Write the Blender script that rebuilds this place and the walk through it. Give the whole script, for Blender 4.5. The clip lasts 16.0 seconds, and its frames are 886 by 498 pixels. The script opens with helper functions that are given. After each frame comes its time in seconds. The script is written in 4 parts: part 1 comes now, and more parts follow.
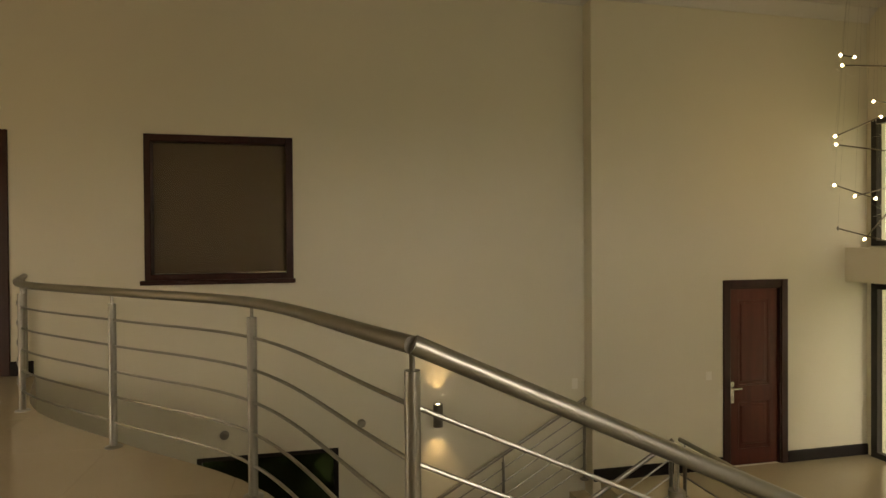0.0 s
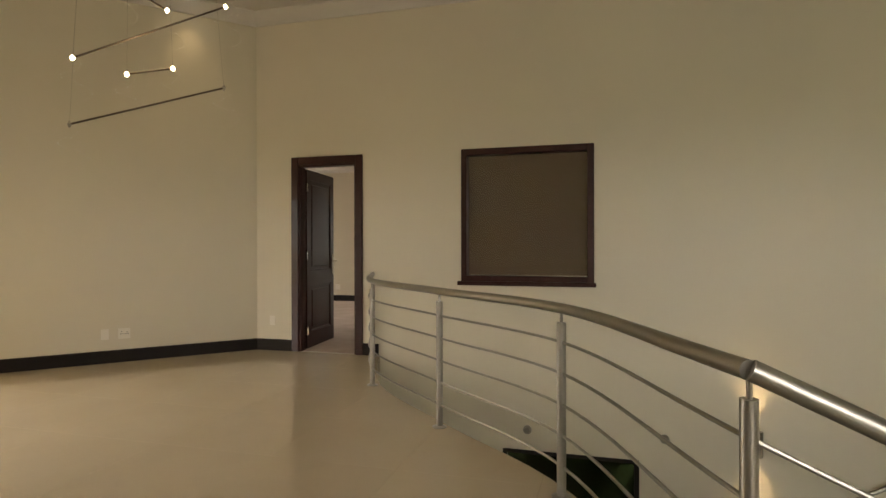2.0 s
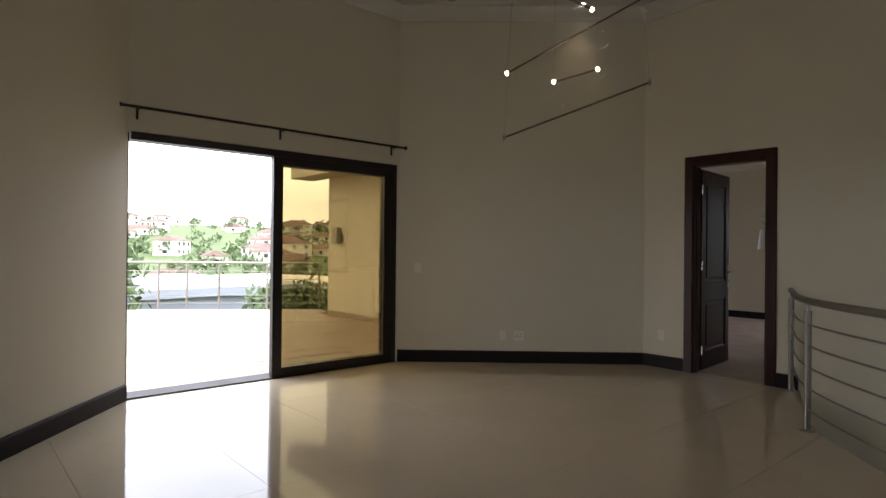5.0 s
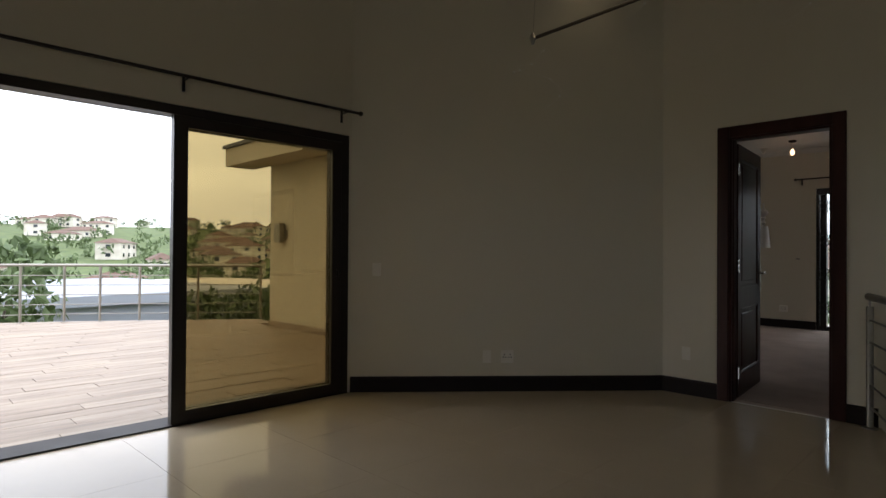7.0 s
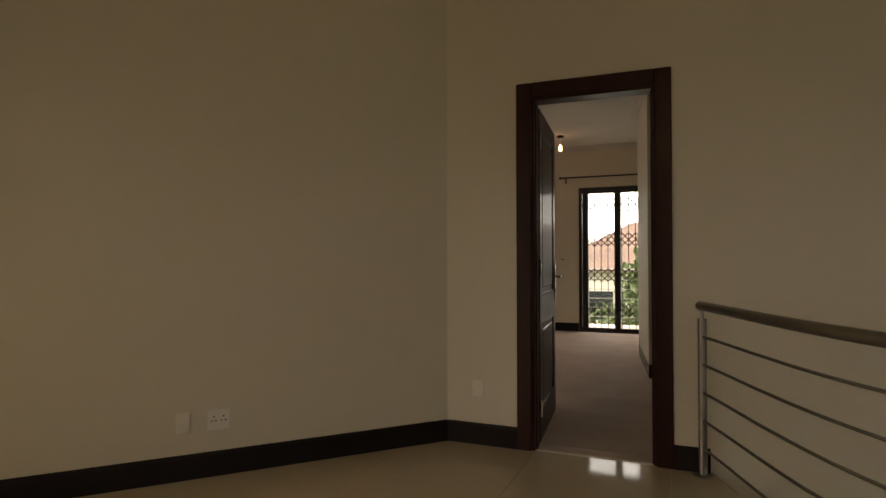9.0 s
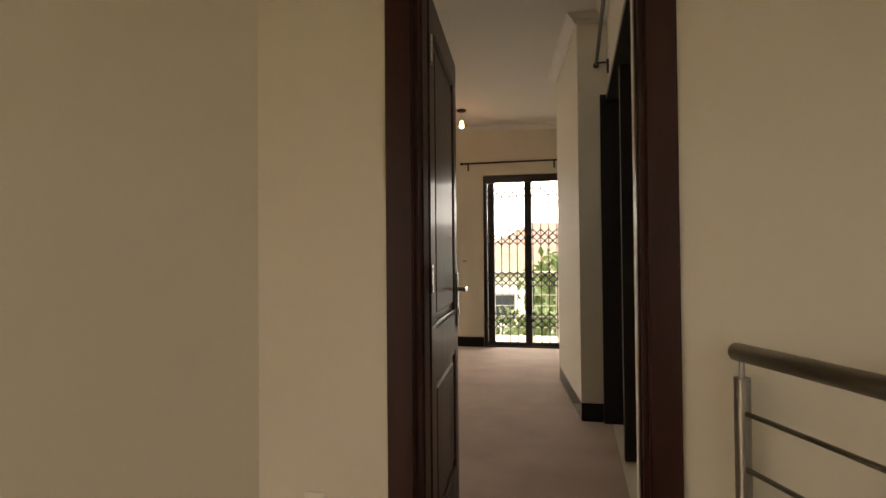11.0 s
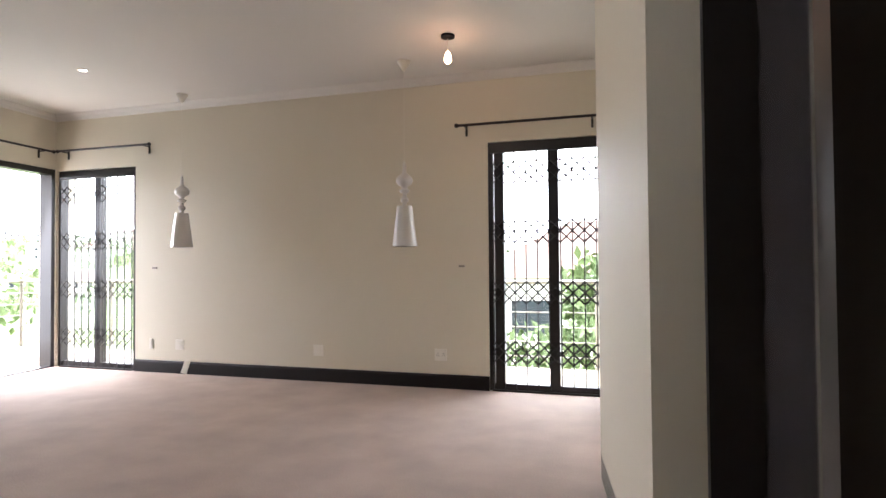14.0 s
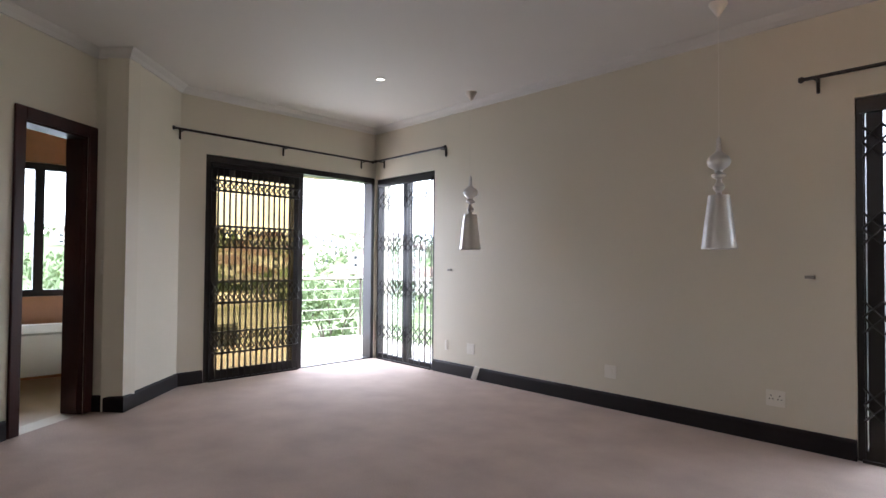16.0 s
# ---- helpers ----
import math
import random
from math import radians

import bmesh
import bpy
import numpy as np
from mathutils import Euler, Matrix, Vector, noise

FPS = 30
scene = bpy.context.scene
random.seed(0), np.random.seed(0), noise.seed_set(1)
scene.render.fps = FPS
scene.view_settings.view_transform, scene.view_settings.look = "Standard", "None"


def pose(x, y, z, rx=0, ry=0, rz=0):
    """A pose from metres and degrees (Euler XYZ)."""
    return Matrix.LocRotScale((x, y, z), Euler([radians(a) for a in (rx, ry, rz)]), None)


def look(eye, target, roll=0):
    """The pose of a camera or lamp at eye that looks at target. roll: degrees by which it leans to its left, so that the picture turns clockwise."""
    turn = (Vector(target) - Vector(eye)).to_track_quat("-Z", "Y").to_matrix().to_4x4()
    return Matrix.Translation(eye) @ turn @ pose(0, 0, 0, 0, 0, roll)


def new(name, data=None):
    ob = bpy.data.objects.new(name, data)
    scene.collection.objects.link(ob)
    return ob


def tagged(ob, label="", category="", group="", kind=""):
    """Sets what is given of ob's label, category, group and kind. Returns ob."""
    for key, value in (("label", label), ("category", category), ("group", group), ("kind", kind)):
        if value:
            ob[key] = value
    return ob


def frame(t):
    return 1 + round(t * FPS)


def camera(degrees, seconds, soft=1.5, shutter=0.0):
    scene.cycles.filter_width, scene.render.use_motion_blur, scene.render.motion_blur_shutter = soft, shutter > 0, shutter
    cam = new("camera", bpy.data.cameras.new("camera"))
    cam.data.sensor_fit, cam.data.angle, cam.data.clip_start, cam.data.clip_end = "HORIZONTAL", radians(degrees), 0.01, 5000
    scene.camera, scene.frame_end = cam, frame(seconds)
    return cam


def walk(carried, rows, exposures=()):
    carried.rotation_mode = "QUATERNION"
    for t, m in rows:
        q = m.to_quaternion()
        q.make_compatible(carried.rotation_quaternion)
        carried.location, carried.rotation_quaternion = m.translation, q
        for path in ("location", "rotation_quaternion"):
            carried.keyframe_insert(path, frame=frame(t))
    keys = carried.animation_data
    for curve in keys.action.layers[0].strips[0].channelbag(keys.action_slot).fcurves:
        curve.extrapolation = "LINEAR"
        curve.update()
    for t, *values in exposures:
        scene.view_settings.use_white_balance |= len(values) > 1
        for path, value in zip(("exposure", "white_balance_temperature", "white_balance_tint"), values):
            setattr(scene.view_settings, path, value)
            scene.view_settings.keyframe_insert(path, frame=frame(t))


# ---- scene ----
cam = camera(74.5, 16.0)
PATH = [
    (0, look((3.723, 1.805, 1.216), (4.147, 3.759, 1.197), -0.4)),
    (0.5, look((3.682, 1.753, 1.233), (3.869, 3.744, 1.211), -0.5)),
    (1, look((3.667, 1.765, 1.232), (3.597, 3.764, 1.217), -0.3)),
    (1.5, look((3.661, 1.785, 1.237), (3.343, 3.76, 1.226), -0.1)),
    (2, look((3.648, 1.799, 1.243), (3.097, 3.719, 1.236), -0.1)),
    (2.5, look((3.634, 1.812, 1.249), (2.847, 3.65, 1.244), 0.1)),
    (3, look((3.594, 1.807, 1.26), (2.591, 3.538, 1.259), 0.2)),
    (3.5, look((3.539, 1.791, 1.258), (2.322, 3.378, 1.257), 0.4)),
    (4, look((3.444, 1.755, 1.302), (2.033, 3.172, 1.289), 0.5)),
    (6.5, look((2.154, 2.525, 1.219), (0.615, 3.801, 1.232), 0.6)),
    (7, look((1.841, 2.826, 1.223), (0.428, 4.242, 1.24), 0.4)),
    (7.5, look((1.555, 3.19, 1.221), (0.298, 4.745, 1.244), 0.3)),
    (8, look((1.331, 3.582, 1.22), (0.216, 5.242, 1.245), 0.3)),
    (8.5, look((1.129, 3.978, 1.222), (0.189, 5.743, 1.25), 0.1)),
    (9, look((0.966, 4.393, 1.207), (0.204, 6.242, 1.238), -0.1)),
    (9.5, look((0.817, 4.824, 1.211), (0.182, 6.72, 1.245), -0.2)),
    (10, look((0.688, 5.283, 1.212), (0.138, 7.206, 1.246), -0.3)),
    (12.5, pose(0.575, 7.47, 1.207, 91.05, 0.69, 11.07)),
    (13, pose(0.57, 7.97, 1.226, 91.02, 0.65, 11.22)),
    (13.5, pose(0.56, 8.33, 1.227, 91.19, 0.34, 12.37)),
    (14, pose(0.54, 8.665, 1.224, 91.25, 0.47, 16.51)),
    (14.5, pose(0.483, 8.967, 1.245, 91.16, 0.43, 23.09)),
    (15, pose(0.398, 9.168, 1.247, 91.26, 0.11, 31.30)),
    (15.5, pose(0.385, 9.379, 1.235, 91.53, -0.31, 40.58)),
    (16, pose(0.383, 9.566, 1.256, 91.40, -0.44, 47.78)),
]

EXPOSURES = [(0, -0.2, 8700, 11), (0.5, 0.0, 8300, 12), (1.5, 0.35, 7600, 13), (2.5, 0.35, 6800, 14), (3.5, 0.05, 6200, 17), (4.2, -0.37, 6000, 17), (6.3, -1.62, 5800, 12), (7.5, -1.88, 6100, 14),
             (8.5, -1.32, 7600, 16), (9, -1.0, 7700, 18), (9.5, -0.7, 8000, 18), (10.2, -0.35, 8200, 18), (12.3, 0.25, 6500, 18), (13.5, 0.7, 6000, 18), (15, 0.32, 5700, 18), (16, 0.0, 5500, 18)]
walk(cam, PATH, EXPOSURES)

# ---- daylight: a bright overcast sky ----
world = bpy.data.worlds.new("overcast")
scene.world = world
world.use_nodes = True
wn, wl = world.node_tree.nodes, world.node_tree.links
wn.clear()
sky = wn.new("ShaderNodeTexSky")
sky.sky_type, sky.sun_disc = "NISHITA", False
sky.sun_elevation, sky.sun_rotation = radians(50), radians(250)
sky.dust_density, sky.air_density = 6.0, 2.0
w_mul = wn.new("ShaderNodeMix")
w_mul.data_type, w_mul.inputs[0].default_value = "RGBA", 0.82
w_cloud = wn.new("ShaderNodeTexNoise")
w_cloud.inputs["Scale"].default_value, w_cloud.inputs["Detail"].default_value = 2.2, 5
w_map = wn.new("ShaderNodeMapping")
w_map.inputs["Scale"].default_value = (1, 1, 5)
w_co = wn.new("ShaderNodeTexCoord")
w_ramp = wn.new("ShaderNodeValToRGB")
w_ramp.color_ramp.elements[0].position, w_ramp.color_ramp.elements[0].color = 0.3, (42.0, 42.4, 42.8, 1)
w_ramp.color_ramp.elements[1].position, w_ramp.color_ramp.elements[1].color = 0.7, (66.0, 66.0, 64.0, 1)
w_bg, w_out = wn.new("ShaderNodeBackground"), wn.new("ShaderNodeOutputWorld")
w_bg.inputs[1].default_value = 0.24
wl.new(w_co.outputs["Generated"], w_map.inputs[0])
wl.new(w_map.outputs[0], w_cloud.inputs["Vector"])
wl.new(w_cloud.outputs[0], w_ramp.inputs[0])
wl.new(sky.outputs[0], w_mul.inputs[6])
wl.new(w_ramp.outputs[0], w_mul.inputs[7])
wl.new(w_mul.outputs[2], w_bg.inputs[0])
wl.new(w_bg.outputs[0], w_out.inputs[0])


def lamp(name, kind, m, energy, color=(1, 1, 1), **more):
    data = bpy.data.lights.new(name, kind)
    data.energy, data.color = energy, color
    if kind == "AREA":
        data.shape, data.size, data.size_y = "RECTANGLE", more["size"], more["size_y"]
    elif kind == "SUN":
        data.angle = more["angle"]
    else:
        data.shadow_soft_size = more.get("radius", 0.05)
    if kind == "SPOT":
        data.spot_size, data.spot_blend = more["cone"], 0.8
    ob = new(name, data)
    ob.matrix_world = m
    return ob


WARM = (1.0, 0.76, 0.42)
lamp("sun", "SUN", look((0, 0, 20), (6, 7, 0)), 1.5, (1, 0.97, 0.92), angle=radians(15))
SKY = (0.93, 0.97, 1.0)
# skylight through the openings
lamp("sky_bedroom_door", "AREA", look((-6.3, 13.5, 1.2), (-3, 13.3, 0.2)), 30, SKY, size=0.9, size_y=2.2)
lamp("sky_corner_window", "AREA", look((-5.35, 14.5, 1.2), (-4.6, 12, 1.0)), 8, SKY, size=1.0, size_y=2.2)
lamp("sky_end_window", "AREA", look((0.0, 14.5, 1.2), (-0.4, 12, 1.0)), 13, SKY, size=1.1, size_y=2.2)
# added fill behind an unseen, assumed south window, for the stairwell wall
lamp("sky_unseen_window", "AREA", look((6.1, -0.5, 2.0), (6.0, 8, 1.7)), 42, SKY, size=2.5, size_y=1.5)
lamp("sky_hall_high", "AREA", look((10.6, 6.3, 1.9), (6, 6.0, 0.6)), 2, SKY, size=2.6, size_y=1.4)
lamp("sky_hall_low", "AREA", look((10.6, 6.3, -0.5), (6, 6.0, -1.0)), 2, SKY, size=2.6, size_y=2.0)
lamp("sky_bathroom", "AREA", look((-7.7, 10.4, 1.6), (-5, 10.2, 1.0)), 8, SKY, size=1.0, size_y=1.4)
# lamps of the house
lamp("lobby_downlight_glow", "SPOT", look((-0.87, 7.31, 4.06 - 0.04), (-0.87, 7.31, 0)), 7, WARM, cone=radians(75), radius=0.03)
lamp("chandelier_glow", "POINT", pose(0.95, 4.65, 2.45), 8, WARM, radius=0.25)
lamp("hall_chandelier_glow", "POINT", pose(9.0, 6.3, 2.2), 9, WARM, radius=0.3)
lamp("wall_lamp_up", "SPOT", look((4.98, 7.9, -0.5), (4.98, 7.93, 2)), 14, WARM, cone=radians(80), radius=0.02)
lamp("wall_lamp_down", "SPOT", look((4.98, 7.9, -0.75), (4.98, 7.93, -3)), 14, WARM, cone=radians(80), radius=0.02)
lamp("bulb_glow", "POINT", pose(-0.72, 13.1, 2.80), 2.2, (1, 0.55, 0.3), radius=0.03)
lamp("dressing_downlight_glow", "SPOT", look((1.67, 12.0, 2.55), (1.67, 12.0, 0)), 40, (1, 0.85, 0.6), cone=radians(130), radius=0.05)
for k, (lx, ly) in enumerate(((-4.17, 12.86), (-3.98, 10.49))):
    lamp("bedroom_downlight_glow", "SPOT", look((lx, ly, 2.99), (lx, ly, 0)), 6, (1, 0.9, 0.75), cone=radians(110), radius=0.04)


# ---- materials ----
def material(name, color, rough=0.5, metal=0.0, vary=0.08, scale=3.0, fine=60.0, bump=0.1, spec=0.5, coat=0.0, second=None, stretch=(1, 1, 1), random_tone=0.0):
    """A surface with two scales of variation and a fine relief."""
    m = bpy.data.materials.new(name)
    m.use_nodes = True
    n, l = m.node_tree.nodes, m.node_tree.links
    b = n["Principled BSDF"]
    co = n.new("ShaderNodeTexCoord")
    mp = n.new("ShaderNodeMapping")
    mp.inputs["Scale"].default_value = stretch
    l.new(co.outputs["Object"], mp.inputs[0])
    big, small = n.new("ShaderNodeTexNoise"), n.new("ShaderNodeTexNoise")
    big.inputs["Scale"].default_value, small.inputs["Scale"].default_value = scale, fine
    big.inputs["Detail"].default_value, small.inputs["Detail"].default_value = 5, 4
    for tex in (big, small):
        l.new(mp.outputs[0], tex.inputs["Vector"])
    mix = n.new("ShaderNodeMix")
    mix.data_type = "RGBA"
    low = [c * (1 - vary) for c in color] + [1]
    high = list(second or [min(1, c * (1 + vary)) for c in color]) + [1]
    mix.inputs[6].default_value, mix.inputs[7].default_value = low, high
    add = n.new("ShaderNodeMath")
    add.operation = "MULTIPLY_ADD"
    add.inputs[1].default_value, add.inputs[2].default_value = 0.35, 0
    l.new(small.outputs[0], add.inputs[0])
    rr = n.new("ShaderNodeMapRange")
    rr.inputs[1].default_value, rr.inputs[2].default_value = 0.3, 0.7
    l.new(big.outputs[0], rr.inputs[0])
    sm = n.new("ShaderNodeMath")
    sm.operation = "MULTIPLY_ADD"
    sm.inputs[1].default_value, sm.use_clamp = 0.65, True
    l.new(rr.outputs[0], sm.inputs[0])
    l.new(add.outputs[0], sm.inputs[2])
    last = sm
    if random_tone:
        oi = n.new("ShaderNodeObjectInfo")
        rt = n.new("ShaderNodeMath")
        rt.operation = "MULTIPLY_ADD"
        rt.inputs[1].default_value, rt.use_clamp = random_tone, True
        l.new(oi.outputs["Random"], rt.inputs[0])
        l.new(sm.outputs[0], rt.inputs[2])
        last = rt
    l.new(last.outputs[0], mix.inputs[0])
    l.new(mix.outputs[2], b.inputs["Base Color"])
    rg = n.new("ShaderNodeMapRange")
    rg.inputs[3].default_value, rg.inputs[4].default_value = max(0.02, rough * 0.85), min(1, rough * 1.15)
    l.new(big.outputs[0], rg.inputs[0])
    l.new(rg.outputs[0], b.inputs["Roughness"])
    b.inputs["Metallic"].default_value = metal
    b.inputs["Specular IOR Level"].default_value = spec
    b.inputs["Coat Weight"].default_value, b.inputs["Coat Roughness"].default_value = coat, 0.05
    if bump:
        bp = n.new("ShaderNodeBump")
        bp.inputs["Strength"].default_value, bp.inputs["Distance"].default_value = bump, 0.004
        l.new(small.outputs[0], bp.inputs["Height"])
        l.new(bp.outputs[0], b.inputs["Normal"])
    return m


def glow(name, color, strength):
    m = bpy.data.materials.new(name)
    m.use_nodes = True
    b = m.node_tree.nodes["Principled BSDF"]
    b.inputs["Base Color"].default_value = (*color, 1)
    b.inputs["Emission Color"].default_value, b.inputs["Emission Strength"].default_value = (*color, 1), strength
    return m


def pane_material(name, tint):
    """Thin flat glass: clear or tinted, with a gloss that grows at grazing angles."""
    m = bpy.data.materials.new(name)
    m.use_nodes = True
    n, l = m.node_tree.nodes, m.node_tree.links
    n.remove(n["Principled BSDF"])
    tr, gl, mx, fr = n.new("ShaderNodeBsdfTransparent"), n.new("ShaderNodeBsdfGlossy"), n.new("ShaderNodeMixShader"), n.new("ShaderNodeLayerWeight")
    tr.inputs[0].default_value = (*tint, 1)
    gl.inputs["Roughness"].default_value = 0.02
    fr.inputs[0].default_value = 0.2
    ga = n.new("ShaderNodeMath")
    ga.operation, ga.use_clamp = "MULTIPLY_ADD", True
    ga.inputs[1].default_value, ga.inputs[2].default_value = 0.35, 0.025
    l.new(fr.outputs["Facing"], ga.inputs[0])
    l.new(ga.outputs[0], mx.inputs[0])
    l.new(tr.outputs[0], mx.inputs[1])
    l.new(gl.outputs[0], mx.inputs[2])
    l.new(mx.outputs[0], n["Material Output"].inputs[0])
    return m


PAINT = material("cream_wall_paint", (0.66, 0.61, 0.5), 0.55, vary=0.03, scale=0.8, fine=140, bump=0.06, spec=0.3)
CEIL = material("white_ceiling_paint", (0.61, 0.585, 0.55), 0.7, vary=0.02, scale=1, fine=90, bump=0.04)
TILE = material("polished_cream_tile", (0.46, 0.385, 0.28), 0.06, vary=0.05, scale=1.6, fine=22, bump=0.008, spec=0.5, random_tone=0.12)
GROUT = material("beige_grout", (0.48, 0.41, 0.31), 0.8, fine=80)
CARPET = material("brown_beige_carpet", (0.47, 0.375, 0.32), 0.95, vary=0.15, scale=2.6, fine=75, bump=0.9, spec=0.1)
MAHOG = material("dark_mahogany", (0.034, 0.0095, 0.0075), 0.4, vary=0.35, scale=2.5, fine=30, bump=0.06, stretch=(6, 6, 0.6), spec=0.3, coat=0.06)
SKIRT = material("dark_stained_skirting", (0.010, 0.006, 0.006), 0.55, vary=0.3, scale=4, fine=50, bump=0.08, spec=0.25)
ALU = material("black_brown_aluminium", (0.016, 0.012, 0.011), 0.35, metal=0.2, vary=0.15, bump=0.02)
STEEL = material("brushed_steel", (0.31, 0.29, 0.26), 0.4, metal=1.0, vary=0.08, fine=160, bump=0.02)
CHROME = material("satin_chrome", (0.6, 0.58, 0.55), 0.2, metal=1.0, vary=0.05, bump=0.0)
PLASTIC = material("white_plastic", (0.76, 0.72, 0.64), 0.35, vary=0.02, bump=0.0)
PEARL = material("pearl_shade", (0.62, 0.60, 0.58), 0.3, metal=0.35, vary=0.04, bump=0.02)
CREAMWOOD = material("cream_laminate", (0.62, 0.58, 0.46), 0.4, vary=0.03, bump=0.02)
DARKGREY = material("dark_grey_lacquer", (0.05, 0.043, 0.045), 0.05, vary=0.1, bump=0.0, coat=0.6)
BLIND = material("brown_roller_blind", (0.16, 0.105, 0.07), 0.85, vary=0.05, scale=2, fine=300, bump=0.03)
PLASTER = material("cream_exterior_plaster", (0.55, 0.50, 0.40), 0.85, vary=0.07, scale=1.2, fine=70, bump=0.35)
DECK = material("timber_look_tile", (0.17, 0.11, 0.07), 0.55, vary=0.25, scale=1.3, fine=26, bump=0.25, stretch=(9, 0.9, 1), second=(0.38, 0.30, 0.225), random_tone=0.3)
DECKBASE = material("deck_joint", (0.10, 0.08, 0.06), 0.9)
BATHTILE = material("orange_brown_tile", (0.40, 0.19, 0.08), 0.35, vary=0.15, scale=3)
SANDTILE = material("sand_floor_tile", (0.48, 0.38, 0.25), 0.3, vary=0.1, scale=3)
ENAMEL = material("white_enamel", (0.75, 0.74, 0.7), 0.12, vary=0.02, bump=0.0)
GRASS = material("green_grass", (0.07, 0.115, 0.03), 0.95, vary=0.4, scale=0.25, fine=6, bump=0.4, second=(0.13, 0.17, 0.05))
LEAF = material("green_foliage", (0.07, 0.12, 0.035), 0.6, vary=0.4, scale=1.5, fine=12, second=(0.14, 0.19, 0.07))
BARK = material("grey_bark", (0.10, 0.08, 0.06), 0.9, vary=0.3, scale=6)
ROOF = material("terracotta_roof", (0.13, 0.08, 0.06), 0.85, vary=0.3, scale=0.6, fine=6, random_tone=0.5)
FARWALL = material("painted_house_wall", (0.55, 0.46, 0.37), 0.85, vary=0.2, scale=0.3, fine=4, second=(0.72, 0.68, 0.6), random_tone=0.6)
GREYWALL = material("grey_house_wall", (0.30, 0.315, 0.35), 0.8, vary=0.08, scale=0.5)
DARKGLASS = material("dark_window_glass", (0.03, 0.035, 0.04), 0.1, vary=0.1, bump=0)
BULB = glow("lit_bulb", (1.0, 0.78, 0.45), 30)
ORANGE = glow("orange_bulb", (1.0, 0.55, 0.28), 14)
SPOTGLOW = glow("lit_downlight", (1.0, 0.93, 0.8), 12)
GLASS = pane_material("clear_pane", (0.93, 0.95, 0.94))
BRONZE = pane_material("bronze_tinted_pane", (0.47, 0.41, 0.275))
DARKPANE = pane_material("dark_tinted_pane", (0.10, 0.11, 0.095))
# mahogany again, redder and lighter to carry the light on the hall door
LIT_MAHOG = material("lit_mahogany", (0.085, 0.018, 0.012), 0.4, vary=0.3, scale=2.5, fine=30, bump=0.06, stretch=(6, 6, 0.6), spec=0.3)
BRONZEROD = material("bronzed_rod", (0.07, 0.05, 0.035), 0.45, metal=0.3, vary=0.1, bump=0)
CRYSTAL = material("clear_crystal", (0.85, 0.83, 0.78), 0.06, vary=0.02, bump=0, spec=0.8)


# ---- mesh tools ----
def link_mesh(name, bm, mat, smooth=False):
    me = bpy.data.meshes.new(name)
    bm.to_mesh(me)
    bm.free()
    me.materials.append(mat)
    if smooth:
        me.shade_smooth()
        me.set_sharp_from_angle(angle=radians(40))
    return new(name, me)


def part(name, bm, mat, parent, label="", smooth=False):
    ob = link_mesh(name, bm, mat, smooth)
    ob.parent = parent
    return tagged(ob, label)


def thing(name, label, category, m=None, group=""):
    ob = new(name)
    ob.empty_display_size = 0.1
    if m is not None:
        ob.matrix_world = m
    return tagged(ob, label, category, group)


def structure(name, bm, mat, label, category):
    return tagged(link_mesh(name, bm, mat), label, category, kind="structure")


def box(bm, x0, x1, y0, y1, z0, z1, bevel=0.0, m=None):
    g = bmesh.ops.create_cube(bm, size=1)
    t = Matrix.Translation(((x0 + x1) / 2, (y0 + y1) / 2, (z0 + z1) / 2)) @ Matrix.Diagonal((x1 - x0, y1 - y0, z1 - z0, 1))
    bmesh.ops.transform(bm, matrix=(m @ t) if m is not None else t, verts=g["verts"])
    if bevel:
        es = list({e for v in g["verts"] for e in v.link_edges})
        bmesh.ops.bevel(bm, geom=es, offset=bevel, segments=1, affect="EDGES")
    return bm


def boxes(*list_of):
    bm = bmesh.new()
    for b in list_of:
        box(bm, *b)
    return bm


def prism(bm, pts, z0, z1):
    """An upright prism on a plan outline."""
    lo = [bm.verts.new((x, y, z0)) for x, y in pts]
    hi = [bm.verts.new((x, y, z1)) for x, y in pts]
    n = len(pts)
    bm.faces.new(hi)
    bm.faces.new(lo[::-1])
    for i in range(n):
        bm.faces.new((lo[i], lo[(i + 1) % n], hi[(i + 1) % n], hi[i]))
    bmesh.ops.recalc_face_normals(bm, faces=bm.faces)
    return bm


def tube(bm, pts, r, sides=10, r_end=None):
    """A round bar along points, capped."""
    pts = [Vector(p) for p in pts]
    rings = []
    for i, p in enumerate(pts):
        d = (pts[min(i + 1, len(pts) - 1)] - pts[max(i - 1, 0)]).normalized()
        a = Vector((0, 0, 1)) if abs(d.z) < 0.9 else Vector((1, 0, 0))
        u = d.cross(a).normalized()
        v = d.cross(u)
        rad = r if r_end is None else r + (r_end - r) * i / (len(pts) - 1)
        rings.append([bm.verts.new(p + rad * (math.cos(k * math.tau / sides) * u + math.sin(k * math.tau / sides) * v)) for k in range(sides)])
    for a, b in zip(rings, rings[1:]):
        for k in range(sides):
            bm.faces.new((a[k], a[(k + 1) % sides], b[(k + 1) % sides], b[k]))
    bm.faces.new(rings[0][::-1])
    bm.faces.new(rings[-1])
    return bm


def bar(pts, r, sides=10):
    bm = tube(bmesh.new(), pts, r, sides)
    bmesh.ops.recalc_face_normals(bm, faces=bm.faces)
    return bm


